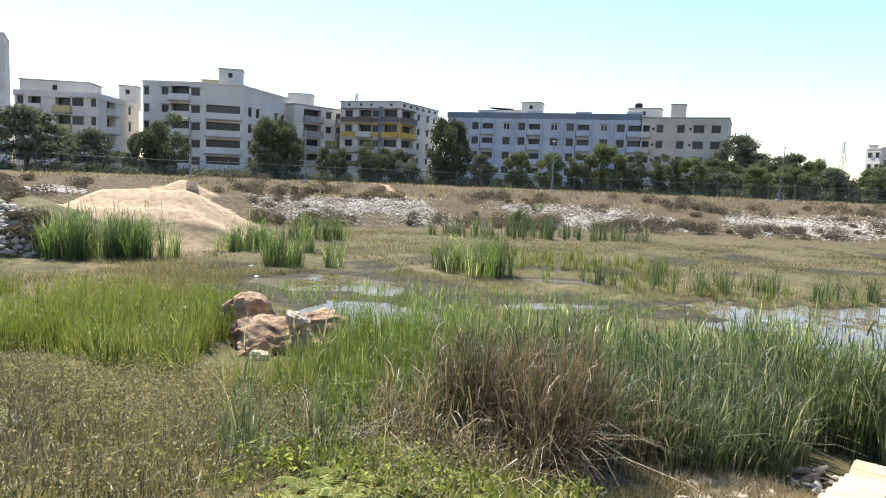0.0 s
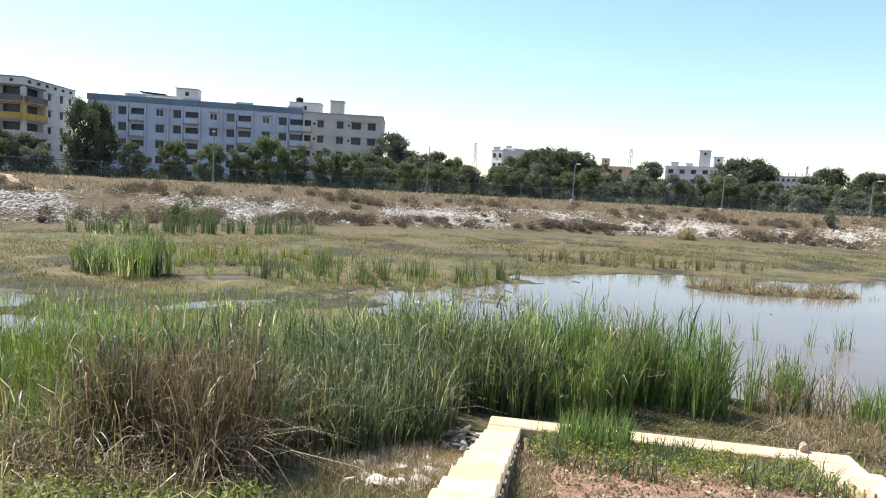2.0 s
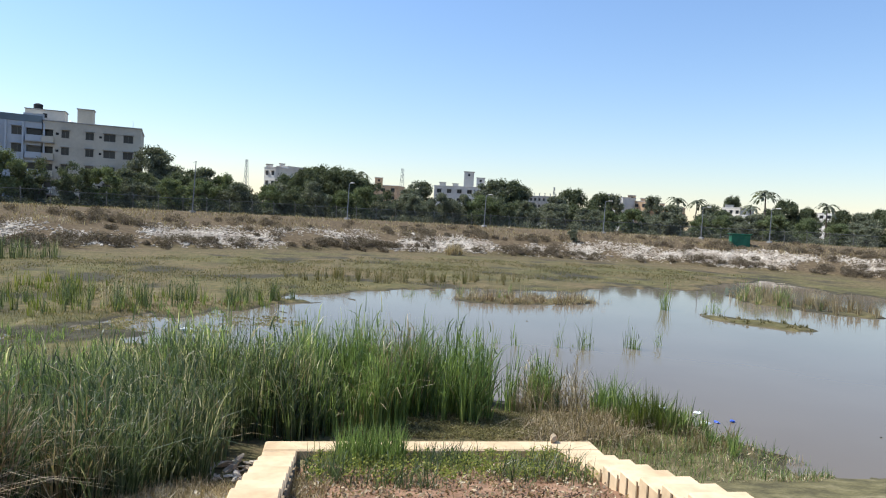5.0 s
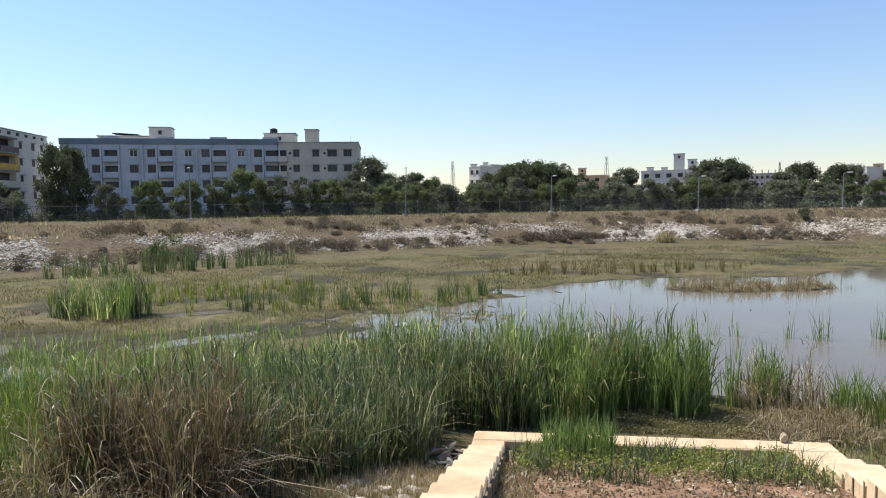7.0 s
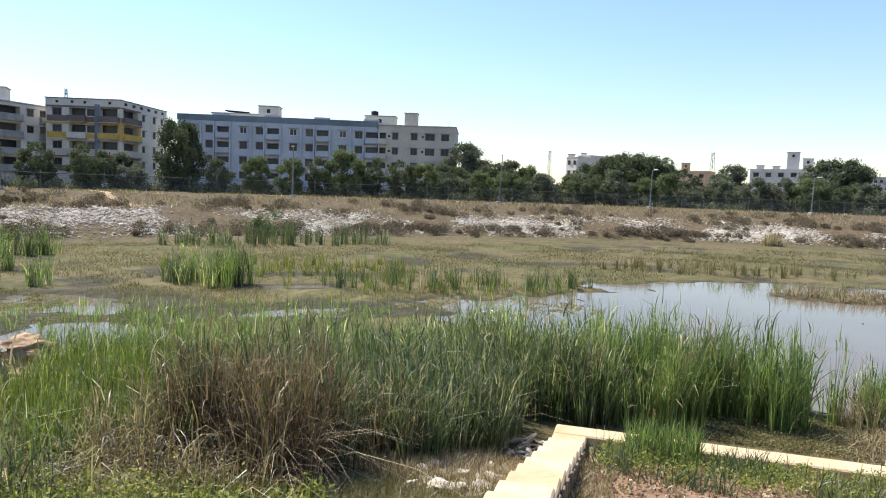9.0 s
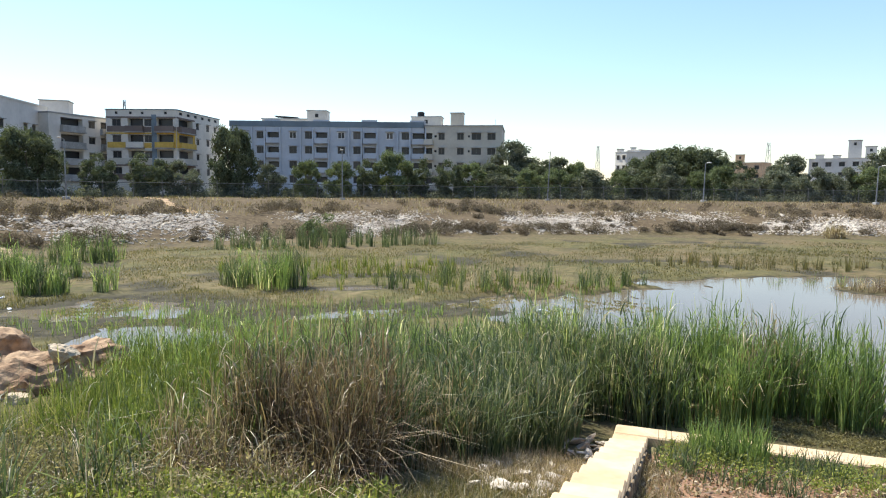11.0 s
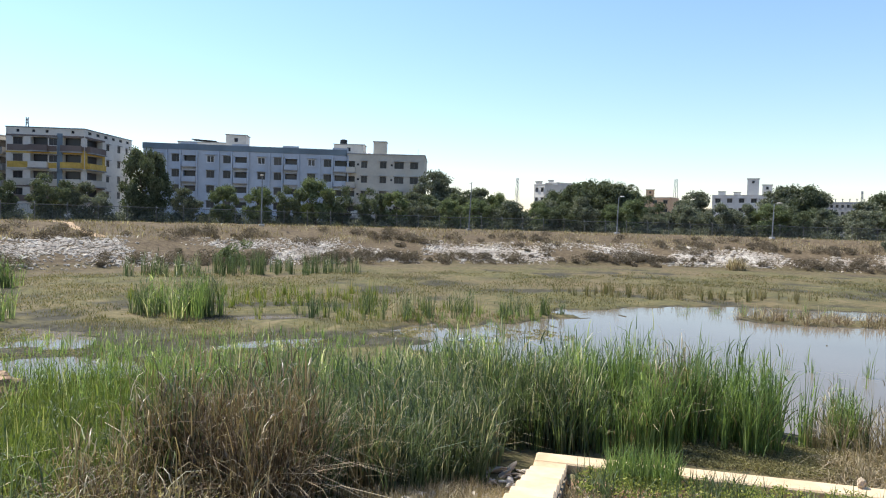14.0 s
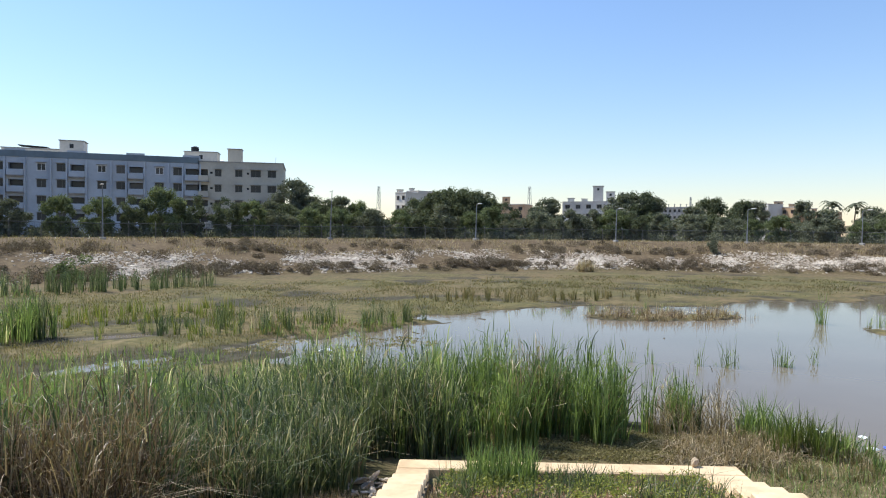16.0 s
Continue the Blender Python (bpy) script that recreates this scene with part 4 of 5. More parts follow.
def build_riprap():
    """Loose pale stones over the lower slope of the far bank."""
    base = []
    for k in range(6):
        me = rock_mesh("tmp", 60 + k, RIPRAP, 0.5, 1)
        base.append((np.array([v.co[:] for v in me.vertices]), np.array([p.vertices[:] for p in me.polygons])))
        bpy.data.meshes.remove(me)
    n = 56000
    th = RNG.uniform(radians(-12), radians(128), n)
    d = RNG.normal(4.8, 2.5, n)
    x, y = LAKE[0] + (LA + d) * np.cos(th), LAKE[1] + (LB + d) * np.sin(th)
    keep = (fbm(x, y, 0.28, 11) + RNG.normal(0, 0.22, n) > -0.06 + 0.16 * (x > 26)) & (d > 0.3) & (d < 10.5) & free_of_works(x, y)
    extra = 1100
    ex, ey = scatter(extra, -22.0, 29.9, 5.0, 1.6, 25)
    fx, fy = scatter(420, -30.3, 52.3, 2.6, 1.5, 30)
    ex, ey = np.concatenate([ex, fx]), np.concatenate([ey, fy])
    x, y = np.concatenate([x[keep], ex]), np.concatenate([y[keep], ey])
    z = height(x, y)
    V, F, o = [], [], 0
    for i in range(len(x)):
        bv, bf = base[i % 6]
        s = RNG.uniform(0.05, 0.145) * (1.8 if i % 13 == 0 else 1) if i < len(x) - len(ex) else RNG.uniform(0.08, 0.22)
        c, sn = math.cos(i * 1.7), math.sin(i * 1.7)
        q = bv * (s, s * 0.8, s * 0.55)
        V.append(np.stack([q[:, 0] * c - q[:, 1] * sn + x[i], q[:, 0] * sn + q[:, 1] * c + y[i], q[:, 2] + z[i] + s * 0.15], 1))
        F.append(bf + o)
        o += len(bv)
    me = bpy.data.meshes.new("riprap")
    me.from_pydata(np.concatenate(V).tolist(), [], np.concatenate(F).tolist())
    me.materials.append(RIPRAP)
    thing("riprap", me, "loose whitish quarry stones covering the far bank's slope", "stones", "", "stuff")


build_riprap()


def build_scrub():
    """Dry bushes on the far bank and the spur."""
    sets, tw = [], []
    n = 1120
    th = RNG.uniform(radians(-10), radians(152), n)
    d = np.where(RNG.uniform(0, 1, n) < 0.45, RNG.normal(11, 2.5, n), RNG.normal(2.0, 1.0, n))
    x, y = LAKE[0] + (LA + d) * np.cos(th), LAKE[1] + (LB + d) * np.sin(th)
    sx, sy = scatter(380, -24.8, 31.6, 8.5, 4.6, 25)
    qx, qy = scatter(90, -20.6, 32.6, 3.0, 1.9, 25)
    sx, sy = np.concatenate([sx, qx]), np.concatenate([sy, qy])
    x, y = clumped(x, y, 0.3, -0.15, 13.0)
    x, y = np.concatenate([x, sx]), np.concatenate([y, sy])
    k = free_of_works(x, y)
    for a, b in zip(x[k], y[k]):
        r = RNG.uniform(0.35, 1.0) * (1 if b > 45 or a > 0 else 0.8)
        sets.append(leaf_cloud(a, b, h1(a, b) + r * 0.35, r, int(300 * r) + 110, 0.075, 0.55, 0.2))
    thing("dry_scrub", big_mesh("dry_scrub", [join(sets)], [SCRUB]), "grey-brown dry thorn bushes on the far bank", "bushes", "", "stuff")


build_scrub()
for k, (bx, by, br) in enumerate(((7.1, 60.5, 1.0), (6.4, 60.2, 0.7), (-21.5, 27.5, 0.9))):
    v, f = join([leaf_cloud(bx + RNG.normal(0, 0.5) * br, by + RNG.normal(0, 0.3), h1(bx, by) + br * (0.5 + 0.35 * j), br * 0.6, 90, 0.14, 0.8, 0.2) for j in range(5)])
    thing("green_bush", big_mesh("green_bush", [(v, f)], [LEAF_C]), "fresh green broad-leaved bush at the bank's foot", "bush", "green bushes")
tx, ty = scatter(700, 58.5, 53.5, 1.2, 1.0, 0)
v, f = blades(tx, ty, RNG.uniform(1.0, 1.9, len(tx)), 0.05, 0.4, 3, 0.4)
thing("straw_tussock", big_mesh("straw_tussock", [(v, f)], [STRAW]), "tall pale straw tussock on the bank", "grass")


# ---- fence and lamps along the crest ----
def crest(az_deg, out=20.0):
    """Where the line of sight at that azimuth meets the bank's crest."""
    a = radians(az_deg)
    lo, hi = 10.0, 400.0
    for _ in range(50):
        m = (lo + hi) / 2
        if float(bank_out(np.array([m * math.sin(a)]), np.array([m * math.cos(a)]))[0]) < out:
            lo = m
        else:
            hi = m
    return lo * math.sin(a), lo * math.cos(a)


def build_fence():
    fence = thing("chain_link_fence", None, "long dark chain-link fence on steel posts", "fence")
    fence.matrix_basis = Matrix.Translation((20, 85, 3.3))
    pts, a = [], -36.0
    while a < 80:
        pts.append(crest(a, 26.0))
        a += math.degrees(3.0 / math.hypot(*pts[-1]))
    post = bmesh.new()
    tube(post, (0, 0, -0.3), (0, 0, 1.75), 0.04, 0.04, 6)
    tube(post, (0, 0, 1.75), (0, 0.25, 2.05), 0.04, 0.03, 6)
    me = bpy.data.meshes.new("fence_post")
    post.to_mesh(me)
    post.free()
    me.materials.append(FENCE_POST)
    wires = bmesh.new()
    for (x0, y0), (x1, y1) in zip(pts, pts[1:]):
        z0, z1 = h1(x0, y0), h1(x1, y1)
        ob = new("fence_post", me)
        ob.parent = fence
        ob.matrix_basis = fence.matrix_basis.inverted() @ pose(x0, y0, z0)
        for q in np.linspace(0.1, 1.7, 9):
            tube(wires, (x0, y0, z0 + q), (x1, y1, z1 + q), 0.009, 0.009, 3)
        tube(wires, (x0, y0, z0 + 1.74), (x1, y1, z1 + 1.74), 0.03, 0.03, 4)
        for j in range(12):
            f = (j + 0.5) / 12
            xa, ya, za = x0 + (x1 - x0) * f, y0 + (y1 - y0) * f, z0 + (z1 - z0) * f
            tube(wires, (xa, ya, za + 0.05), (xa, ya, za + 1.72), 0.008, 0.008, 3)
    part("wire_mesh", wires, FENCE_WIRE, fence, "dark wire mesh")


build_fence()


def lamp_post(az, tall, head=True, lean=0.0):
    x, y = crest(az, 19.0)
    z = h1(x, y)
    lamp = thing("street_lamp", None, "slim grey steel street lamp on the bank's crest" if head else "bare steel pole leaning slightly on the bank's crest", "street lamp" if head else "pole", "lamps along the bank")
    lamp.matrix_basis = pose(x, y, z)
    top = Vector((x + lean, y, z + tall))
    part("footing", box(bmesh.new(), (x - 0.3, y - 0.3, z - 0.2), (x + 0.3, y + 0.3, z + 0.25), None, 0.04), CONCRETE, lamp, "square concrete footing")
    part("pole", tube(bmesh.new(), (x, y, z + 0.2), top, 0.085, 0.05, 8), STEEL, lamp)
    if head:
        arm = tube(bmesh.new(), top, top + Vector((-0.15, -0.7, 0.12)), 0.035, 0.03, 6)
        part("arm", arm, STEEL, lamp)
        e = top + Vector((-0.2, -0.95, 0.13))
        part("lamp_head", box(bmesh.new(), (e.x - 0.14, e.y - 0.38, e.z - 0.06), (e.x + 0.14, e.y + 0.3, e.z + 0.06), None, 0.04), WHITE_PAINT, lamp, "pale lamp housing")
    else:
        part("crossbar", tube(bmesh.new(), top + Vector((-0.35, 0, -0.15)), top + Vector((0.1, 0, 0.05)), 0.03, 0.03, 6), STEEL, lamp)


for az, tall, head, lean in ((-20.9, 5.6, True, 0.0), (-12.0, 5.7, True, 0.0), (8.7, 5.8, True, 0.0), (26.0, 6.4, False, 0.25), (38.3, 5.0, True, 0.1), (49.9, 4.7, True, 0.1), (59.8, 4.8, True, 0.1), (67.4, 4.6, True, 0), (72.3, 4.8, True, 0)):
    lamp_post(az, tall, head, lean)

# green hut on the bank
hx, hy = crest(70.2, 13.0)
hz = h1(hx, hy)
hut = thing("sheet_hut", None, "small green sheet-metal hut on the bank", "hut")
hut.matrix_basis = pose(hx, hy, hz, 0, 0, -60)
T = pose(hx, hy, hz, 0, 0, -60)
part("hut_body", box(bmesh.new(), (-1.2, -1.0, -0.3), (1.2, 1.0, 1.6), T, 0.03), GREEN_SHEET, hut)
part("hut_roof", box(bmesh.new(), (-1.4, -1.2, 1.6), (1.4, 1.2, 1.72), T, 0.02), GREEN_SHEET, hut)
part("hut_door", box(bmesh.new(), (-0.4, -1.04, 0.0), (0.4, -1.003, 1.45), T, 0.01), GREEN_SHEET, hut)

# ---- trees ----


def tree_thing(name, label, seed, tall, spread, trunk_h, leaf, n_clumps, per, size, flat=0.8, multi=1, column=False):
    r = random.Random(seed)
    tree = thing(name, None, label, "tree", "trees behind the fence")
    bm = bmesh.new()
    for j in range(multi):
        lean = Vector((r.uniform(-0.4, 0.4), r.uniform(-0.4, 0.4), trunk_h))
        tube(bm, (0.15 * j, 0, -0.3), lean, 0.05 * tall * 0.45, 0.035 * tall * 0.4, 7)
        for k in range(5):
            a = r.uniform(0, 6.28)
            tip = lean + Vector((math.cos(a) * spread * 0.55, math.sin(a) * spread * 0.55, (tall - trunk_h) * r.uniform(0.25, 0.6)))
            tube(bm, lean * r.uniform(0.8, 1.0), tip, 0.03 * tall * 0.35, 0.012 * tall * 0.3, 5)
    part("trunk", bm, BARK, tree)
    sets = []
    for k in range(n_clumps):
        a, q = r.uniform(0, 6.28), r.uniform(0, 1) ** 0.5
        zz = r.uniform(0, 1)
        prof = (math.sin(math.pi * min(0.12 + 0.83 * zz, 1)) ** 0.6) if not column else (0.75 if zz < 0.7 else 0.45)
        cx, cy = math.cos(a) * q * spread * prof * 0.8, math.sin(a) * q * spread * prof * 0.8
        cz = trunk_h * 0.75 + (tall - trunk_h * 0.75) * zz * 0.92
        cr = spread * r.uniform(0.16, 0.34)
        sets.append(leaf_cloud(cx, cy, cz, cr, per, size, flat, 0.3))
        sets.append(leaf_cloud(cx, cy, cz, cr * 0.7, 60, cr * 0.25, flat, 0.1))
    me = big_mesh("crown", [join(sets)], [leaf])
    crown = new("crown", me)
    crown.parent = tree
    return tree


TREES = [tree_thing("tree", "round dark-green avenue tree behind the fence", 1, 5.2, 3.0, 1.3, LEAF_A, 34, 210, 0.12),
         tree_thing("tree", "fresh green broad tree behind the fence", 2, 5.0, 3.2, 1.2, LEAF_C, 32, 200, 0.12),
         tree_thing("tree", "grey-green bushy tree behind the fence", 3, 4.6, 3.0, 0.9, LEAF_B, 32, 200, 0.12),
         tree_thing("tree", "large spreading dark tree beyond the fence", 4, 9.5, 5.4, 1.8, LEAF_A, 64, 240, 0.18),
         tree_thing("tree", "large grey-green tree with open branches", 5, 9.0, 5.0, 3.0, LEAF_B, 42, 200, 0.17, 0.6, 2),
         tree_thing("tree", "tall narrow grey-green tree beside the flats", 6, 10.5, 4.2, 1.2, LEAF_B, 52, 230, 0.17, 0.9, 1, True)]


def palm_thing():
    r = random.Random(3)
    palm = thing("palm_tree", None, "coconut palm with drooping fronds above the trees", "palm tree", "palms")
    part("trunk", tube(tube(bmesh.new(), (0, 0, -0.3), (0.2, 0, 5), 0.2, 0.15, 7), (0.2, 0, 5), (0.5, 0, 9.2), 0.15, 0.11, 7), BARK, palm)
    bm = bmesh.new()
    for k in range(20):
        a, up, ln = k * 2.4, r.uniform(-0.2, 1.0), r.uniform(2.4, 3.2)
        prev = None
        for j in range(9):
            q = j / 8
            c = Vector((0.5 + math.cos(a) * ln * q, math.sin(a) * ln * q, 9.2 + ln * (up * q - 1.0 * q * q)))
            side = Vector((-math.sin(a), math.cos(a), 0))
            w = 0.42 * math.sin(math.pi * min(1, 0.12 + 0.88 * q)) + 0.03
            row = [bm.verts.new(c - side * w + Vector((0, 0, -0.25 * w))), bm.verts.new(c), bm.verts.new(c + side * w + Vector((0, 0, -0.25 * w)))]
            if prev and j % 2:
                bm.faces.new((prev[0], prev[1], row[1], row[0]))
                bm.faces.new((prev[1], prev[2], row[2], row[1]))
            elif prev:
                bm.faces.new((prev[1], row[1], row[0]))
                bm.faces.new((prev[1], row[2], row[1]))
            prev = row
    part("fronds", bm, LEAF_B, palm)
    return palm


PALM = palm_thing()
used = set()


def plant(kind, az, dist, size=1.0, turn=0.0, wide=1.0):
    x, y = dist * math.sin(radians(az)), dist * math.cos(radians(az))
    m = pose(x, y, h1(x, y) - 0.05, 0, 0, turn) @ Matrix.Diagonal((wide * size, wide * size, size, 1))
    if kind not in used:
        used.add(kind)
        kind.matrix_basis = m
        return kind
    ob = copy_thing(kind, pose(x, y, h1(x, y) - 0.05, 0, 0, turn))
    ob.scale = (wide * size, wide * size, size)
    return ob


def fence_dist(az, out):
    return math.hypot(*crest(az, out))


R = random.Random(11)
SPECIAL = ((3, -0.1, 32, 1.0, 0.62), (3, -14.4, 33, 0.84, 0.95), (0, -22.6, 33, 1.42, 0.85), (4, -32.0, 30, 0.70, 1.3), (4, -27.8, 34, 0.58, 1.15), (0, -9.8, 32, 1.02, 0.9), (0, -6.6, 32, 1.08, 0.95),
           (2, -3.9, 31, 1.0, 0.95), (5, -25.0, 42, 0.6, 0.8), (2, 2.8, 31, 0.95, 0.9), (1, 5.8, 30, 0.98, 0.8), (1, 8.6, 31, 1.0, 0.85), (0, 10.8, 31, 1.05, 0.8), (1, 12.9, 31, 1.32, 0.85),
           (0, 15.2, 31, 1.1, 0.9), (0, 17.6, 31, 1.08, 0.85), (1, 19.6, 31, 1.05, 0.9))
for k, az, out, size, wide in SPECIAL:
    plant(TREES[k], az, fence_dist(az, out), size, R.uniform(0, 360), wide)
TALL = {TREES[0]: 5.2, TREES[1]: 5.0, TREES[2]: 4.6, TREES[3]: 9.5, TREES[4]: 9.0, TREES[5]: 10.5, PALM: 10.0}


def plant_to(kind, az, d, elev, wide=1.0):
    """Plants a tree whose top stands at that angle above the eye's level."""
    plant(kind, az, d, max(0.3, (d * math.tan(radians(elev)) + 4.5 - h1(*polar(az, d))) / TALL[kind]), R.uniform(0, 360), wide)


def polar(az, d):
    return (d * math.sin(radians(az)), d * math.cos(radians(az)))


# the avenue row behind the fence, lower towards the lake's end
ROW = ((21.5, 2.3), (26, 2.3), (30, 2.0), (33, 2.2), (41, 1.9), (45, 1.75), (50, 1.9), (56, 1.7), (65, 1.4), (80, 1.3))
az = 21.5
while az < 79:
    d = fence_dist(az, 30 + R.uniform(0, 5))
    e = float(lerp(az, [r[0] for r in ROW], [r[1] for r in ROW])) * R.uniform(0.78, 1.12)
    plant_to(TREES[R.choice((0, 1, 1, 2, 2))], az, d, e, R.uniform(0.75, 1.1))
    az += math.degrees(R.uniform(3.2, 5.6) / d)
az = 22.5
while az < 79:
    d = fence_dist(az, R.uniform(48, 70))
    e = float(lerp(az, [r[0] for r in ROW], [r[1] for r in ROW])) * R.uniform(0.8, 1.05)
    plant_to(TREES[R.choice((2, 3, 4))], az, d, e, R.uniform(1.0, 1.4))
    az += math.degrees(R.uniform(6.0, 10.0) / d)
# single crowns that stand out on the skyline: kind, azimuth, distance, top, width
SKYLINE = ((4, 22.9, 138, 4.2, 0.7), (4, 24.4, 142, 2.9, 0.8), (0, 25.8, 128, 2.6, 0.8), (2, 27.2, 130, 2.8, 0.9), (1, 28.4, 128, 2.4, 0.8), (3, 33.6, 140, 2.9, 0.9), (3, 35.0, 138, 3.45, 1.0), (3, 36.4, 142, 3.8, 1.0),
           (3, 37.6, 138, 3.6, 0.9), (3, 39.0, 140, 3.0, 1.0), (0, 40.6, 126, 2.5, 1.1), (4, 44.3, 150, 2.9, 0.8), (2, 43.4, 140, 2.2, 1.0), (4, 50.4, 150, 3.3, 0.9), (3, 51.5, 152, 3.5, 0.95), (4, 52.6, 155, 3.0, 0.85),
           (3, 57.1, 165, 2.98, 0.75), (2, 55.9, 150, 2.2, 1.1), (3, 59.4, 185, 2.75, 0.7), (4, 60.5, 190, 2.6, 0.6), (4, 63.6, 180, 2.6, 0.6), (0, 58.3, 140, 2.0, 1.0), (3, 69.5, 320, 2.9, 0.5), (3, 73.3, 190, 2.75, 0.7),
           (3, 74.6, 190, 2.2, 0.8), (4, 67.9, 170, 2.1, 0.9), (3, 72.4, 180, 2.0, 0.9), (2, 64.9, 150, 1.9, 1.2), (3, 69.0, 150, 1.75, 1.2), (2, 70.0, 140, 1.25, 1.4), (2, 71.2, 140, 1.5, 1.3), (3, 77.0, 200, 2.1, 0.9), (3, 79.5, 200, 2.3, 1.0), (4, 78.2, 190, 1.9, 1.0))
for k, az, d, e, wide in SKYLINE:
    plant_to(TREES[k], az, d, e, wide)
for az, d, e in ((23.4, 150, 3.9), (38.9, 150, 3.5), (38.0, 152, 3.4), (65.6, 180, 2.7), (66.8, 185, 2.58), (71.9, 170, 3.5), (70.9, 190, 2.3), (76.0, 190, 2.6)):
    plant_to(PALM, az, d, e)


def build_understory():
    """Dark brush that closes the foot of the tree rows."""
    sets = []
    for k in range(1700):
        az = R.uniform(-36, 79)
        d = fence_dist(az, R.uniform(29, 38))
        x, y = d * math.sin(radians(az)), d * math.cos(radians(az))
        r = R.uniform(0.5, 1.15) * (1.1 if az > 22 else 0.95)
        sets.append(leaf_cloud(x, y, h1(x, y) + r * 0.6, r, 60, 0.16, 0.8, 0.3))
    thing("brush", big_mesh("brush", [join(sets)], [LEAF_B]), "dark brush and undergrowth along the fence", "bushes", "", "stuff")


build_understory()

sx, sy = crest(57.4, 9.0)
plant(TREES[2], 57.4, math.hypot(sx, sy), 0.5, 40.0, 0.6)
for k, (x, y) in enumerate(((16.3, 5.75), (15.9, 5.95))):
    thing("plastic_scrap", rock_mesh("plastic_scrap", 70 + k, BLUE_PLASTIC, 0.6, 2), "small blue plastic scrap at the water's edge", "litter", "floating litter", at=pose(x, y, max(0.05, h1(x, y) + 0.02), 0, 0, 60 * k) @ Matrix.Diagonal((0.08, 0.05, 0.03, 1)))

# ---- buildings ----
MESHES = {}


def shared(key, maker, mat):
    if key not in MESHES:
        bm = maker()
        me = bpy.data.meshes.new(key[0])
        bm.to_mesh(me)
        bm.free()
        me.materials.append(mat)
        MESHES[key] = me
    return MESHES[key]


def child(name, me, parent, m):
    ob = new(name, me)
    ob.parent = parent
    up = parent
    base = Matrix()
    while up is not None:
        base = up.matrix_basis @ base
        up = up.parent
    ob.matrix_basis = base.inverted() @ m
    return ob


def frame_bars(w, h, t):
    bm = bmesh.new()
    box(bm, (-w / 2, 0, 0), (-w / 2 + t, 0.08, h))
    box(bm, (w / 2 - t, 0, 0), (w / 2, 0.08, h))
    box(bm, (-w / 2 + t, 0, 0), (w / 2 - t, 0.08, t))
    box(bm, (-w / 2 + t, 0, h - t), (w / 2 - t, 0.08, h))
    box(bm, (-t / 3, 0.02, t), (t / 3, 0.06, h - t))
    return bm


def facade(bm, p0, p1, z0, z1, holes):
    """One wall plane with recessed openings. holes: (u0, u1, za, zb, depth)."""
    p0, p1 = Vector((*p0, 0)), Vector((*p1, 0))
    L = (p1 - p0).length
    u = (p1 - p0) / L
    n = Vector((u.y, -u.x, 0))
    us = sorted({0.0, L, *[h[0] for h in holes], *[h[1] for h in holes]})
    zs = sorted({z0, z1, *[h[2] for h in holes], *[h[3] for h in holes]})

    def quad(*pts):
        bm.faces.new([bm.verts.new(q) for q in pts])

    def at(a, z, back=0.0):
        q = p0 + u * a - n * back
        return (q.x, q.y, z)

    for a, b in zip(us, us[1:]):
        for c, d in zip(zs, zs[1:]):
            mu, mz = (a + b) / 2, (c + d) / 2
            if not any(h[0] < mu < h[1] and h[2] < mz < h[3] for h in holes):
                quad(at(a, c), at(b, c), at(b, d), at(a, d))
    for a, b, c, d, dep in holes:
        quad(at(a, c, dep), at(b, c, dep), at(b, d, dep), at(a, d, dep))
        quad(at(a, c), at(a, c, dep), at(a, d, dep), at(a, d))
        quad(at(b, c, dep), at(b, c), at(b, d), at(b, d, dep))
        quad(at(a, c), at(b, c), at(b, c, dep), at(a, c, dep))
        quad(at(a, d, dep), at(b, d, dep), at(b, d), at(a, d))
    return u, n


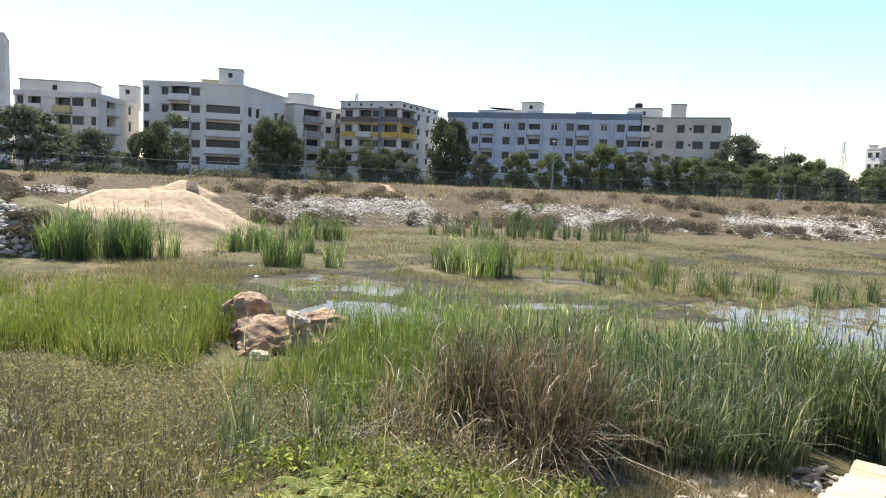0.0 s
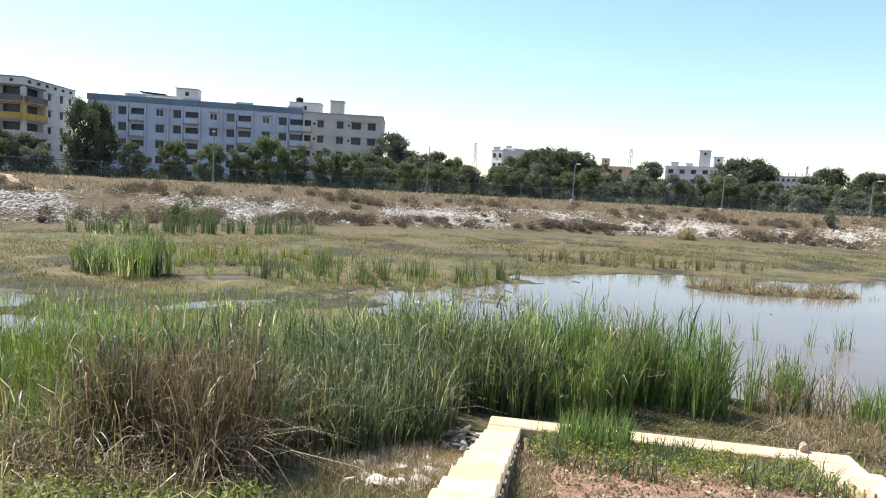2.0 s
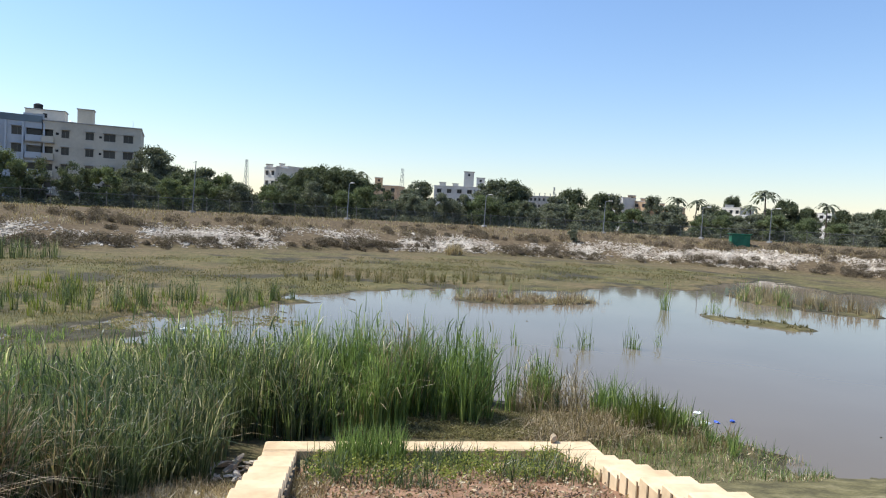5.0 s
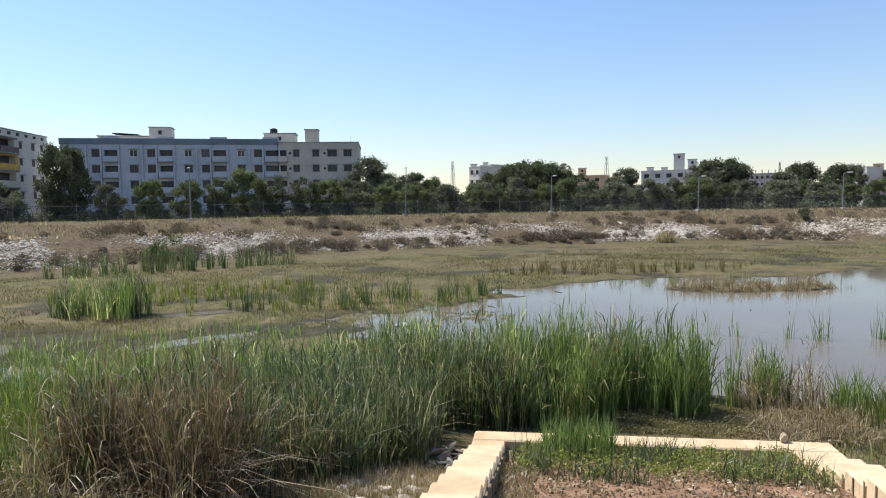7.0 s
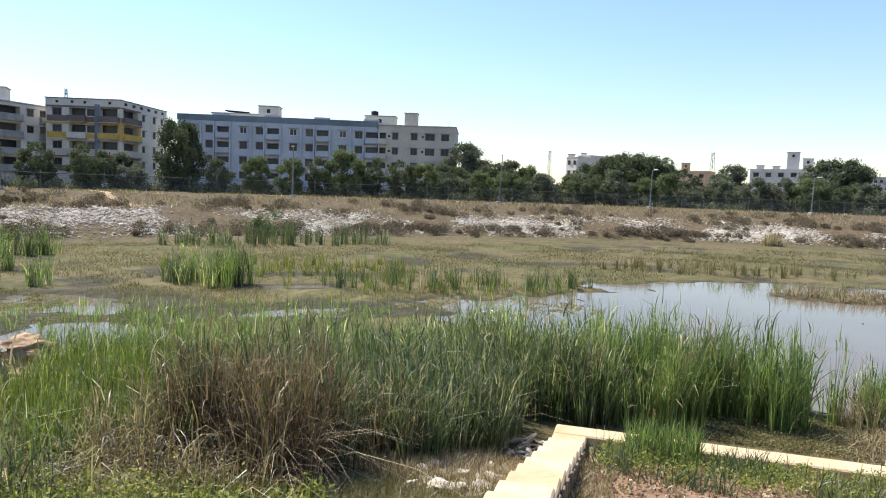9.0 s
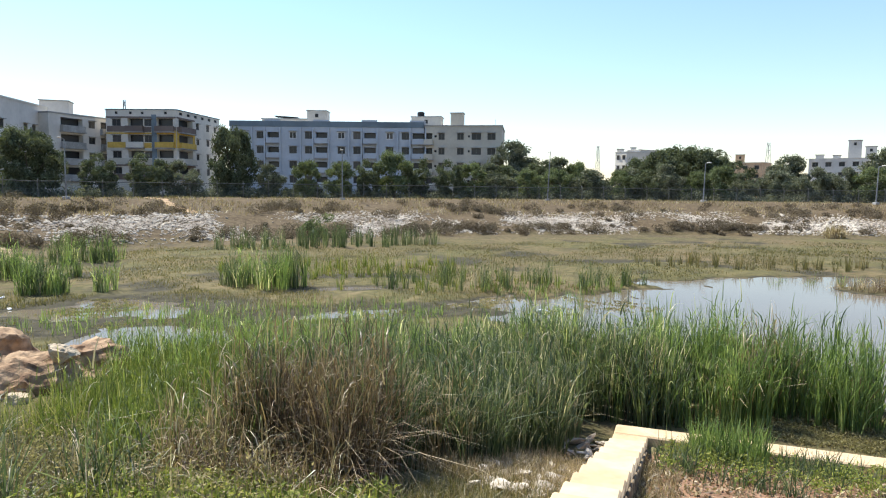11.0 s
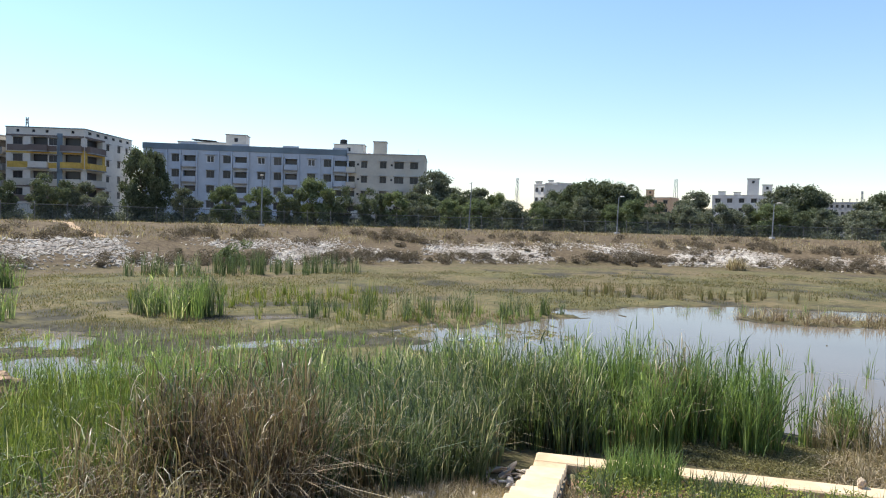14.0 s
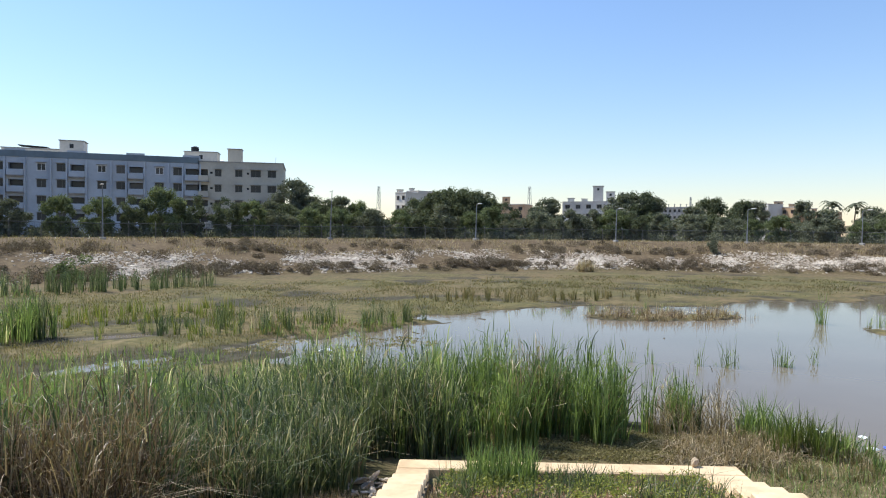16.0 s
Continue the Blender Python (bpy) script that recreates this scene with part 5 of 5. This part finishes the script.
def house(label, mat, corners, z0, z1, sides, parapet=None, rail=None, name="apartment_building", category="apartment building"):
    """A building of any footprint, corners anticlockwise from the front left. sides: for a wall's number, openings of
    (kind, centre along the wall, width, sill, height) with kinds window, balcony, vent, bay, band."""
    home = thing(name, None, label, category)
    cx, cy = sum(c[0] for c in corners) / len(corners), sum(c[1] for c in corners) / len(corners)
    home.matrix_basis = pose(cx, cy, z0)
    walls = bmesh.new()
    for k, (a, b) in enumerate(zip(corners, corners[1:] + corners[:1])):
        spec = sides.get(k, ())
        holes = []
        L = math.hypot(b[0] - a[0], b[1] - a[1])
        for kind, c, w, s, h, *opt in spec:
            if kind not in ("band", "fin"):
                holes.append((c - w / 2, c + w / 2, s, s + h, {"window": 0.18, "balcony": 1.2, "vent": 0.2, "bay": 2.5}[kind]))
        u, n = facade(walls, a, b, z0 - 0.5, z1, holes)
        turn = Matrix(((u.x, -n.x, 0, 0), (u.y, -n.y, 0, 0), (0, 0, 1, 0), (0, 0, 0, 1)))
        for kind, c, w, s, h, *opt in spec:
            q = Vector((a[0], a[1], 0)) + u * c
            m = Matrix.Translation((q.x, q.y, s)) @ turn
            if kind == "window":
                fm = opt[0] if opt else FRAME_GREY
                t = 0.16 if fm is FRAME_WHITE else 0.07
                wi = child("window", shared(("window", w, h, fm.name), lambda: frame_bars(w, h, t), fm), home, m @ pose(0, 0.06 if t < 0.1 else -0.04, 0))
                child("pane", shared(("pane", w, h), lambda: box(bmesh.new(), (-w / 2 + 0.03, 0, 0.03), (w / 2 - 0.03, 0.02, h - 0.03)), GLASS), wi, m @ pose(0, 0.135, 0))
                child("sunshade", shared(("sunshade", w), lambda: box(bmesh.new(), (-w / 2 - 0.12, -0.45, 0), (w / 2 + 0.12, 0.0, 0.08)), CONCRETE), wi, m @ pose(0, -0.003, h + 0.05))
            elif kind == "vent":
                # near-black sheet: the vent hole's shade put into colour
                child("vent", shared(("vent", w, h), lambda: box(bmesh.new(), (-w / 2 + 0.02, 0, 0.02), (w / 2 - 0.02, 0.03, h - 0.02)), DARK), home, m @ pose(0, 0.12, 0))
            elif kind == "bay":
                # near-black sheet at the back paints the open bay's shade
                child("garage_gate", shared(("bay_shade_sheet", w, h), lambda: box(bmesh.new(), (-w / 2 + 0.05, 0, 0.0), (w / 2 - 0.05, 0.05, h - 0.05)), DARK), home, m @ pose(0, 2.4, 0))
            elif kind == "balcony":
                bw = opt[0] if opt else mat
                ba = child("balcony", shared(("balcony", w, bw.name), lambda: box(bmesh.new(), (-w / 2 - 0.15, -0.7, -0.95), (w / 2 + 0.15, -0.004, 0.12), None, 0.03), bw), home, m)
                child("balcony_slab", shared(("slab", w), lambda: box(bmesh.new(), (-w / 2 - 0.25, -0.8, -1.15), (w / 2 + 0.25, -0.004, -0.955)), CONCRETE), ba, m)
                # door glass spans the whole back; its near-black colour paints the recess's shade
                child("balcony_door", shared(("bdoor_shade", w, h), lambda: box(bmesh.new(), (-w / 2 + 0.02, 0, 0), (w / 2 - 0.02, 0.04, h - 0.03)), GLASS), ba, m @ pose(0, 1.13, 0))
            elif kind == "fin":
                child("pilaster", shared(("fin", w, h, mat.name), lambda: box(bmesh.new(), (-w / 2, -0.55, 0), (w / 2, -0.003, h)), mat), home, m)
            elif kind == "band":
                child("wall_band", shared(("band", w, h, opt[0].name), lambda: box(bmesh.new(), (-w / 2, -0.06, 0), (w / 2, -0.003, h)), opt[0]), home, m)
    bmesh.ops.remove_doubles(walls, verts=walls.verts, dist=0.0005)
    bmesh.ops.recalc_face_normals(walls, faces=walls.faces)
    part("wall", walls, mat, home)
    rf = bmesh.new()
    rf.faces.new([rf.verts.new((c[0], c[1], z1 - 0.9)) for c in corners])
    part("roof", rf, CONCRETE, home, "flat concrete roof")
    if parapet:
        pb = bmesh.new()
        pm, ph = parapet
        for a, b in zip(corners, corners[1:] + corners[:1]):
            L = math.hypot(b[0] - a[0], b[1] - a[1])
            ux, uy = (b[0] - a[0]) / L, (b[1] - a[1]) / L
            turn = Matrix(((ux, -uy, 0, a[0]), (uy, ux, 0, a[1]), (0, 0, 1, 0), (0, 0, 0, 1)))
            box(pb, (-0.12, -0.12, z1 - ph), (L + 0.12, -0.004, z1 + 0.04), turn)
        part("parapet", pb, pm, home)
    return home


def roof_block(home, mat, x, y, z, w, d, h, turn=0.0, name="stair_tower", vent=True):
    T = pose(x, y, z, 0, 0, turn)
    t = part(name, box(bmesh.new(), (-w / 2, -d / 2, -1.0), (w / 2, d / 2, h), T, 0.03), mat, home)
    part("tower_cap", box(bmesh.new(), (-w / 2 - 0.15, -d / 2 - 0.15, h + 0.003), (w / 2 + 0.15, d / 2 + 0.15, h + 0.16), T, 0.02), CONCRETE, t)
    if vent:
        # flat near-black plate, the opening's inner shade given as colour
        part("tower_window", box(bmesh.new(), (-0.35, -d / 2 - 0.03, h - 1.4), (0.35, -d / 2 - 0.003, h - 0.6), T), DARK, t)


def tank(home, x, y, z, r=0.6, h=1.2, mat=None):
    bm = tube(bmesh.new(), (x, y, z), (x, y, z + h * 0.8), r, r, 12)
    tube(bm, (x, y, z + h * 0.8), (x, y, z + h), r, r * 0.35, 12)
    part("water_tank", bm, mat or DARK, home, "black plastic water tank" if mat is None else "")


def back(p, q, depth):
    ux, uy = q[0] - p[0], q[1] - p[1]
    L = math.hypot(ux, uy)
    return (q[0] - uy / L * depth, q[1] + ux / L * depth), (p[0] - uy / L * depth, p[1] + ux / L * depth)


GZ = 2.3
# blue-grey flats
g0, g1 = polar(-0.25, 151), polar(15.5, 144)
gl = math.hypot(g1[0] - g0[0], g1[1] - g0[1])
spec = []
for f in range(4):
    s = 18.85 - 3.95 - 3.1 * f
    for mod in range(4):
        c = gl * mod / 4
        M = gl / 4
        spec.append(("window", c + 0.30 * M, 1.6, s + 0.3, 1.5, FRAME_WHITE if f == 0 else FRAME_GREY))
        spec.append(("window", c + 0.64 * M, 1.9, s + 0.3, 1.5))
        spec.append(("balcony", c + 0.89 * M, 2.45, s + 0.35, 1.35))
for mod in range(4):
    for side in (-1.75, 1.55):
        spec.append(("fin", gl * mod / 4 + 0.89 * gl / 4 + side, 0.3, GZ, 17.6 - GZ))
    spec.append(("fin", gl * mod / 4 + 0.46 * gl / 4, 0.3, GZ, 17.6 - GZ))
    spec.append(("band", gl * mod / 4 + 0.89 * gl / 4 - 0.1, 3.3, 17.85, 1.4, BLUE_GREY))
spec += [("bay", gl * (k + 0.5) / 8, 3.4, GZ + 0.2, 2.1) for k in range(8)]
G = house("four-storey blue-grey apartment block with a slate parapet", BLUE_GREY, [g0, g1, *back(g0, g1, 13)], GZ, 18.85, {0: spec}, (SLATE, 1.15))
gu = ((g1[0] - g0[0]) / gl, (g1[1] - g0[1]) / gl)
gt = math.degrees(math.atan2(gu[1], gu[0]))


def on_g(a, b):
    return g0[0] + gu[0] * a - gu[1] * b, g0[1] + gu[1] * a + gu[0] * b


roof_block(G, OFFWHITE, *on_g(gl * 0.435, 5), 18.8, 4.2, 4, 2.6, gt)
roof_block(G, OFFWHITE, *on_g(gl * 0.28, 6), 18.8, 11.5, 4, 0.9, gt, "roof_room", False)
part("roof_shade", box(bmesh.new(), (-2.4, -1.5, 1.4), (2.6, 1.5, 1.55), pose(*on_g(gl * 0.26, 6), 18.8, 0, 3, gt)), DARK, G)
# beige flats
e0, e1 = polar(15.6, 143.5), polar(22.1, 142)
el = math.hypot(e1[0] - e0[0], e1[1] - e0[1])
spec = []
for f in range(4):
    s = 18.2 - 3.0 - 3.1 * f
    for kind, fr, w, h in (("balcony", 0.05, 1.6, 1.4), ("vent", 0.14, 0.5, 0.45), ("window", 0.22, 1.3, 1.4), ("window", 0.465, 1.4, 1.4), ("vent", 0.575, 0.45, 0.45), ("window", 0.67, 2.0, 1.4), ("window", 0.865, 1.7, 1.4)):
        spec.append((kind, fr * el, w, s + (0.5 if kind == "vent" else 0), h))
spec += [("bay", el * (k + 0.5) / 4, 3.2, GZ + 0.1, 2.2) for k in range(4)]
spec += [("band", el * 0.34, 1.6, 5.0 + 4.2 * k, 4.19, BEIGE) for k in range(3)]
E_ = house("four-storey beige apartment block on pillars", BEIGE, [e0, e1, *back(e0, e1, 16)], GZ, 18.2, {0: spec}, (CONCRETE, 0.15))
eu = ((e1[0] - e0[0]) / el, (e1[1] - e0[1]) / el)
et = math.degrees(math.atan2(eu[1], eu[0]))


def on_e(a, b):
    return e0[0] + eu[0] * a - eu[1] * b, e0[1] + eu[1] * a + eu[0] * b


roof_block(E_, BEIGE, *on_e(el * 0.40, 4), 18.2, 2.7, 3, 2.8, et, vent=False)
roof_block(E_, OFFWHITE, *on_e(el * -0.02, 6), 18.2, 6.5, 4, 2.2, et, "roof_room")
tank(E_, *on_e(el * -0.1, 5), 20.55, 0.8, 1.1)
tank(E_, *on_e(el * 0.25, 3), 17.6, 0.5, 1.2, WHITE_PLASTIC)
part("antenna", tube(bmesh.new(), (*on_e(el * 0.9, 4), 17.5), (*on_e(el * 0.9, 4), 19.8), 0.04, 0.03, 5), STEEL, E_)
# yellow and brown flats
y0, y1, y2 = polar(-9.2, 146), polar(-4.26, 140), polar(-1.05, 156)
yl, ysl = math.hypot(y1[0] - y0[0], y1[1] - y0[1]), math.hypot(y2[0] - y1[0], y2[1] - y1[1])
top = 19.5
front, flank = [], []
for f in range(4):
    s = top - 1.3 - 3.05 * (f + 1) + 1.05
    bandm = (BROWN, YELLOW, BEIGE, BROWN)[f]
    front += [("balcony", yl * 0.42, yl * 0.22, s, 1.55, bandm if f != 1 else OFFWHITE), ("window", yl * 0.15, 1.7, s + 0.1, 1.3), ("balcony", yl * 0.84, yl * 0.24, s, 1.6, bandm),
              ("band", yl * 0.15, yl * 0.27, s - 1.0, 1.09, bandm), ("window", yl * 0.6, 1.5, s + 0.1, 1.3)]
    flank += [("balcony", ysl * 0.2, ysl * 0.3, s, 1.6, bandm), ("window", ysl * 0.46, 1.1, s + 0.1, 1.2), ("window", ysl * 0.7, 1.2, s + 0.1, 1.3), ("window", ysl * 0.88, 1.0, s + 0.1, 1.2)]
for f in range(4):
    s = top - 1.3 - 3.05 * (f + 1) + 1.05
    bandm = (BROWN, YELLOW, BEIGE, BROWN)[f]
    front += [("band", yl * 0.475, yl * 0.34, s - 1.0, 0.98, bandm), ("band", yl * 0.86, yl * 0.27, s - 1.0, 0.98, bandm), ("band", yl * 0.325, yl * 0.65, s + 1.62, 0.3, bandm), ("band", yl * 0.86, yl * 0.27, s + 1.62, 0.72 if f == 1 else 0.3, bandm)]
    flank += [("band", ysl * 0.2, ysl * 0.39, s - 1.0, 0.98, bandm), ("band", ysl * 0.2, ysl * 0.39, s + 1.62, 0.72 if f == 1 else 0.3, bandm)]
    if f == 1:
        flank += [("band", ysl * 0.37, ysl * 0.05, s - 0.02, 1.63, bandm), ("band", ysl * 0.03, ysl * 0.04, s - 0.02, 1.63, bandm)]
        front += [("band", yl * 0.98, yl * 0.035, s - 0.02, 1.63, bandm)]
front += [("band", yl * 0.685, yl * 0.07, GZ + 4.05 * k, 4.04, SLATE) for k in range(4)]
front += [("vent", yl * q, 0.55, top - 0.95, 0.5) for q in (0.15, 0.35, 0.52, 0.85)]
flank += [("vent", ysl * q, 1.2, top - 0.95, 0.55) for q in (0.1, 0.26, 0.42, 0.58, 0.74, 0.9)]
Y_ = house("cream apartment block with yellow and brown balcony bands", OFFWHITE, [y0, y1, y2, (y0[0] + y2[0] - y1[0], y0[1] + y2[1] - y1[1])], GZ, top, {0: front, 1: flank}, (SLATE, 0.12))
roof_block(Y_, WHITE_PAINT, *polar(-12.4, 152), 18.0, 5, 4, 2.9, 0, vent=False)
# white stepped flats
b0, b1, b2, b3 = polar(-24.3, 132), polar(-20.1, 127.5), polar(-16.95, 127), polar(-13.0, 146)
bl, bs = math.hypot(b2[0] - b1[0], b2[1] - b1[1]), math.hypot(b3[0] - b2[0], b3[1] - b2[1])
ba = math.hypot(b1[0] - b0[0], b1[1] - b0[1])
fr, fl, fa = [], [], []
for f in range(5):
    s = 18.9 - 3.0 * (f + 1) + 0.85
    if f:
        fr.append(("balcony", bl * 0.52, bl * 0.82, s + 0.2, 1.5, WHITE_PAINT))
        fl += [("window", bs * q, 1.3, s + 0.2, 1.5) for q in (0.12, 0.26, 0.62, 0.76)]
    fa += [("window", ba * 0.06, 0.9, s, 1.4), ("window", ba * 0.38, 1.3, s + 0.1, 1.3), ("balcony", ba * 0.63, 3.4, s + 0.2, 1.5, WHITE_PAINT), ("window", ba * 0.9, 1.6, s + 0.1, 1.3)]
B_ = house("white five-storey flats with long balconies and a stair tower", WHITE_PAINT, [b0, b1, b2, b3, (b0[0] + 3, b3[1] + 8)], GZ, 19.2, {0: fa, 1: fr, 2: fl}, (OFFWHITE, 0.3))
roof_block(B_, WHITE_PAINT, *polar(-17.85, 131), 19.2, 4.0, 4, 2.8, 12)
roof_block(B_, PALE_YELLOW, *polar(-18.9, 136), 19.2, 5.0, 4, 1.2, 12, "roof_room", False)
# grey-white flats beside it
m0, m1 = polar(-12.95, 141), polar(-8.6, 150)
ml = math.hypot(m1[0] - m0[0], m1[1] - m0[1])
sp = []
for f in range(4):
    s = 17.8 - 3.0 * (f + 1) + 0.7
    sp += [("balcony", ml * 0.33, ml * 0.32, s + 0.2, 1.5, CONCRETE), ("window", ml * 0.63, 1.4, s + 0.2, 1.3), ("balcony", ml * 0.87, ml * 0.2, s + 0.2, 1.4, CONCRETE)]
house("white flats with grey balconies beside the yellow block", WHITE_PAINT, [m0, m1, *back(m0, m1, 10)], GZ, 18.0, {0: sp}, (CONCRETE, 0.25))
# left white flats
a0, a1, a2 = polar(-32.65, 128), polar(-27.4, 122), polar(-24.6, 138)
al, as_ = math.hypot(a1[0] - a0[0], a1[1] - a0[1]), math.hypot(a2[0] - a1[0], a2[1] - a1[1])
sp, sq = [], []
for f in range(4):
    s = 15.2 - 2.95 * (f + 1) + 0.8
    sp += [("window", al * 0.07, 1.0, s + 0.2, 1.3), ("balcony", al * 0.24, 2.0, s + 0.2, 1.6, WHITE_PAINT), ("balcony", al * 0.58, 2.4, s + 0.1, 1.6, PALE_YELLOW), ("window", al * 0.76, 1.8, s + 0.2, 1.3), ("window", al * 0.95, 0.8, s + 0.2, 1.3)]
    sq += [("balcony", as_ * 0.3, 3.4, s + 0.2, 1.6, WHITE_PAINT), ("window", as_ * 0.75, 1.1, s + 0.1, 1.5)]
A_ = house("off-white four-storey flats behind the acacia trees", OFFWHITE, [a0, a1, a2, (a0[0] + 4, a2[1] + 6)], GZ, 15.4, {0: sp, 1: sq}, (WHITE_PAINT, 0.9))
roof_block(A_, WHITE_PAINT, *polar(-29.7, 131), 15.4, 10.5, 6, 1.9, 10, "penthouse")
roof_block(A_, OFFWHITE, *polar(-25.2, 140), 15.4, 3.0, 3, 3.2, 10)
# tall tower far off
t0, t1 = polar(-39.0, 300), polar(-33.15, 296)
tl = math.hypot(t1[0] - t0[0], t1[1] - t0[1])
house("tall pale tower block in the distance", WHITE_PAINT, [t0, t1, *back(t0, t1, 20)], GZ, 49.5, {0: [("window", tl - 3.0 - 4 * k, 1.6, 6 + 3.2 * f, 1.6) for f in range(13) for k in range(2)]}, (WHITE_PAINT, 1.0), name="tower_block", category="tower block")


def far_house(label, mat, az0, az1, d, elev, extra=(), windows=2, floors=2):
    p, q = polar(az0, d), polar(az1, d * 0.985)
    L = math.hypot(q[0] - p[0], q[1] - p[1])
    z = 4.5 + d * math.tan(radians(elev))
    sp = [("window", L * (k + 0.5) / windows, min(1.6, L / windows * 0.5), z - 2.4 - 3.0 * f, 1.3) for k in range(windows) for f in range(floors)]
    h = house(label, mat, [p, q, *back(p, q, 9)], GZ, z, {0: sp}, (WHITE_PAINT, 0.15), name="far_house", category="house")
    for az, w, hh in extra:
        c = polar(az, d + 4)
        roof_block(h, mat, c[0], c[1], z, w, 3, hh, -az, vent=hh > 2)
    return h


far_house("cream house with a roof room beyond the trees", OFFWHITE, 31.4, 32.3, 210, 3.3, ((31.8, 2, 1.0),))
far_house("white house with flat roof beyond the trees", WHITE_PAINT, 32.35, 33.3, 215, 3.45, ((32.8, 1.6, 0.9),))
far_house("white two-storey house above the treetops", WHITE_PAINT, 45.5, 49.8, 230, 2.65, ((48.4, 3.4, 5.3), (49.4, 2.8, 3.4), (46.2, 2.2, 1.2), (47.3, 2.0, 1.0)), 5)
far_house("peach-roofed small house beyond the trees", PEACH, 40.0, 42.4, 260, 2.4, ((40.8, 3.0, 2.9),), 3)
far_house("long grey unfinished building with bare columns", CONCRETE, 53.2, 56.0, 320, 2.2, tuple((53.5 + 0.45 * k, 0.35, 1.3) for k in range(6)), 8, 2)
far_house("white house among far trees", WHITE_PAINT, 59.9, 61.2, 270, 2.4, ((60.2, 2, 1.0),))
far_house("peach house among far trees", PEACH, 61.4, 63.2, 275, 2.15, ((61.9, 3, 2.2), (62.8, 2, 1.2)), 3)
far_house("small peach house with a stepped roof among trees", PEACH, 63.9, 64.8, 275, 1.8, ((64.3, 1.8, 1.2),))
far_house("cream house half hidden by far trees", OFFWHITE, 68.8, 70.1, 280, 1.95, ((69.3, 3, 1.0),), 3)
far_house("small white house beyond the bank", WHITE_PAINT, 69.9, 70.9, 215, 1.4)
far_house("white houses far to the end of the lake", WHITE_PAINT, 74.9, 76.4, 330, 1.8, (), 3)


def lattice_mast(az, d, elev, w):
    x, y = polar(az, d)
    z1 = 4.5 + d * math.tan(radians(elev))
    m = thing("lattice_mast", None, "thin steel lattice mast on the skyline", "mast", "masts on the skyline")
    m.matrix_basis = pose(x, y, GZ)
    bm = bmesh.new()
    n = 10
    for k in range(n):
        a, b = GZ + (z1 - GZ) * k / n, GZ + (z1 - GZ) * (k + 1) / n
        wa, wb = w * (1 - 0.7 * k / n), w * (1 - 0.7 * (k + 1) / n)
        for sx, sy in ((-1, -1), (1, -1), (1, 1), (-1, 1)):
            tube(bm, (x + sx * wa, y + sy * wa, a), (x + sx * wb, y + sy * wb, b), 0.09, 0.09, 4)
        tube(bm, (x - wa, y - wa, a), (x + wb, y - wb, b), 0.06, 0.06, 4)
        tube(bm, (x + wa, y + wa, a), (x - wb, y + wb, b), 0.06, 0.06, 4)
    part("lattice", bm, STEEL, m)


for az, d, elev, w in ((-7.9, 190, 6.6, 0.7), (30.0, 300, 3.8, 1.1), (42.75, 320, 3.9, 1.2), (55.6, 340, 3.0, 0.7)):
    lattice_mast(az, d, elev, w)
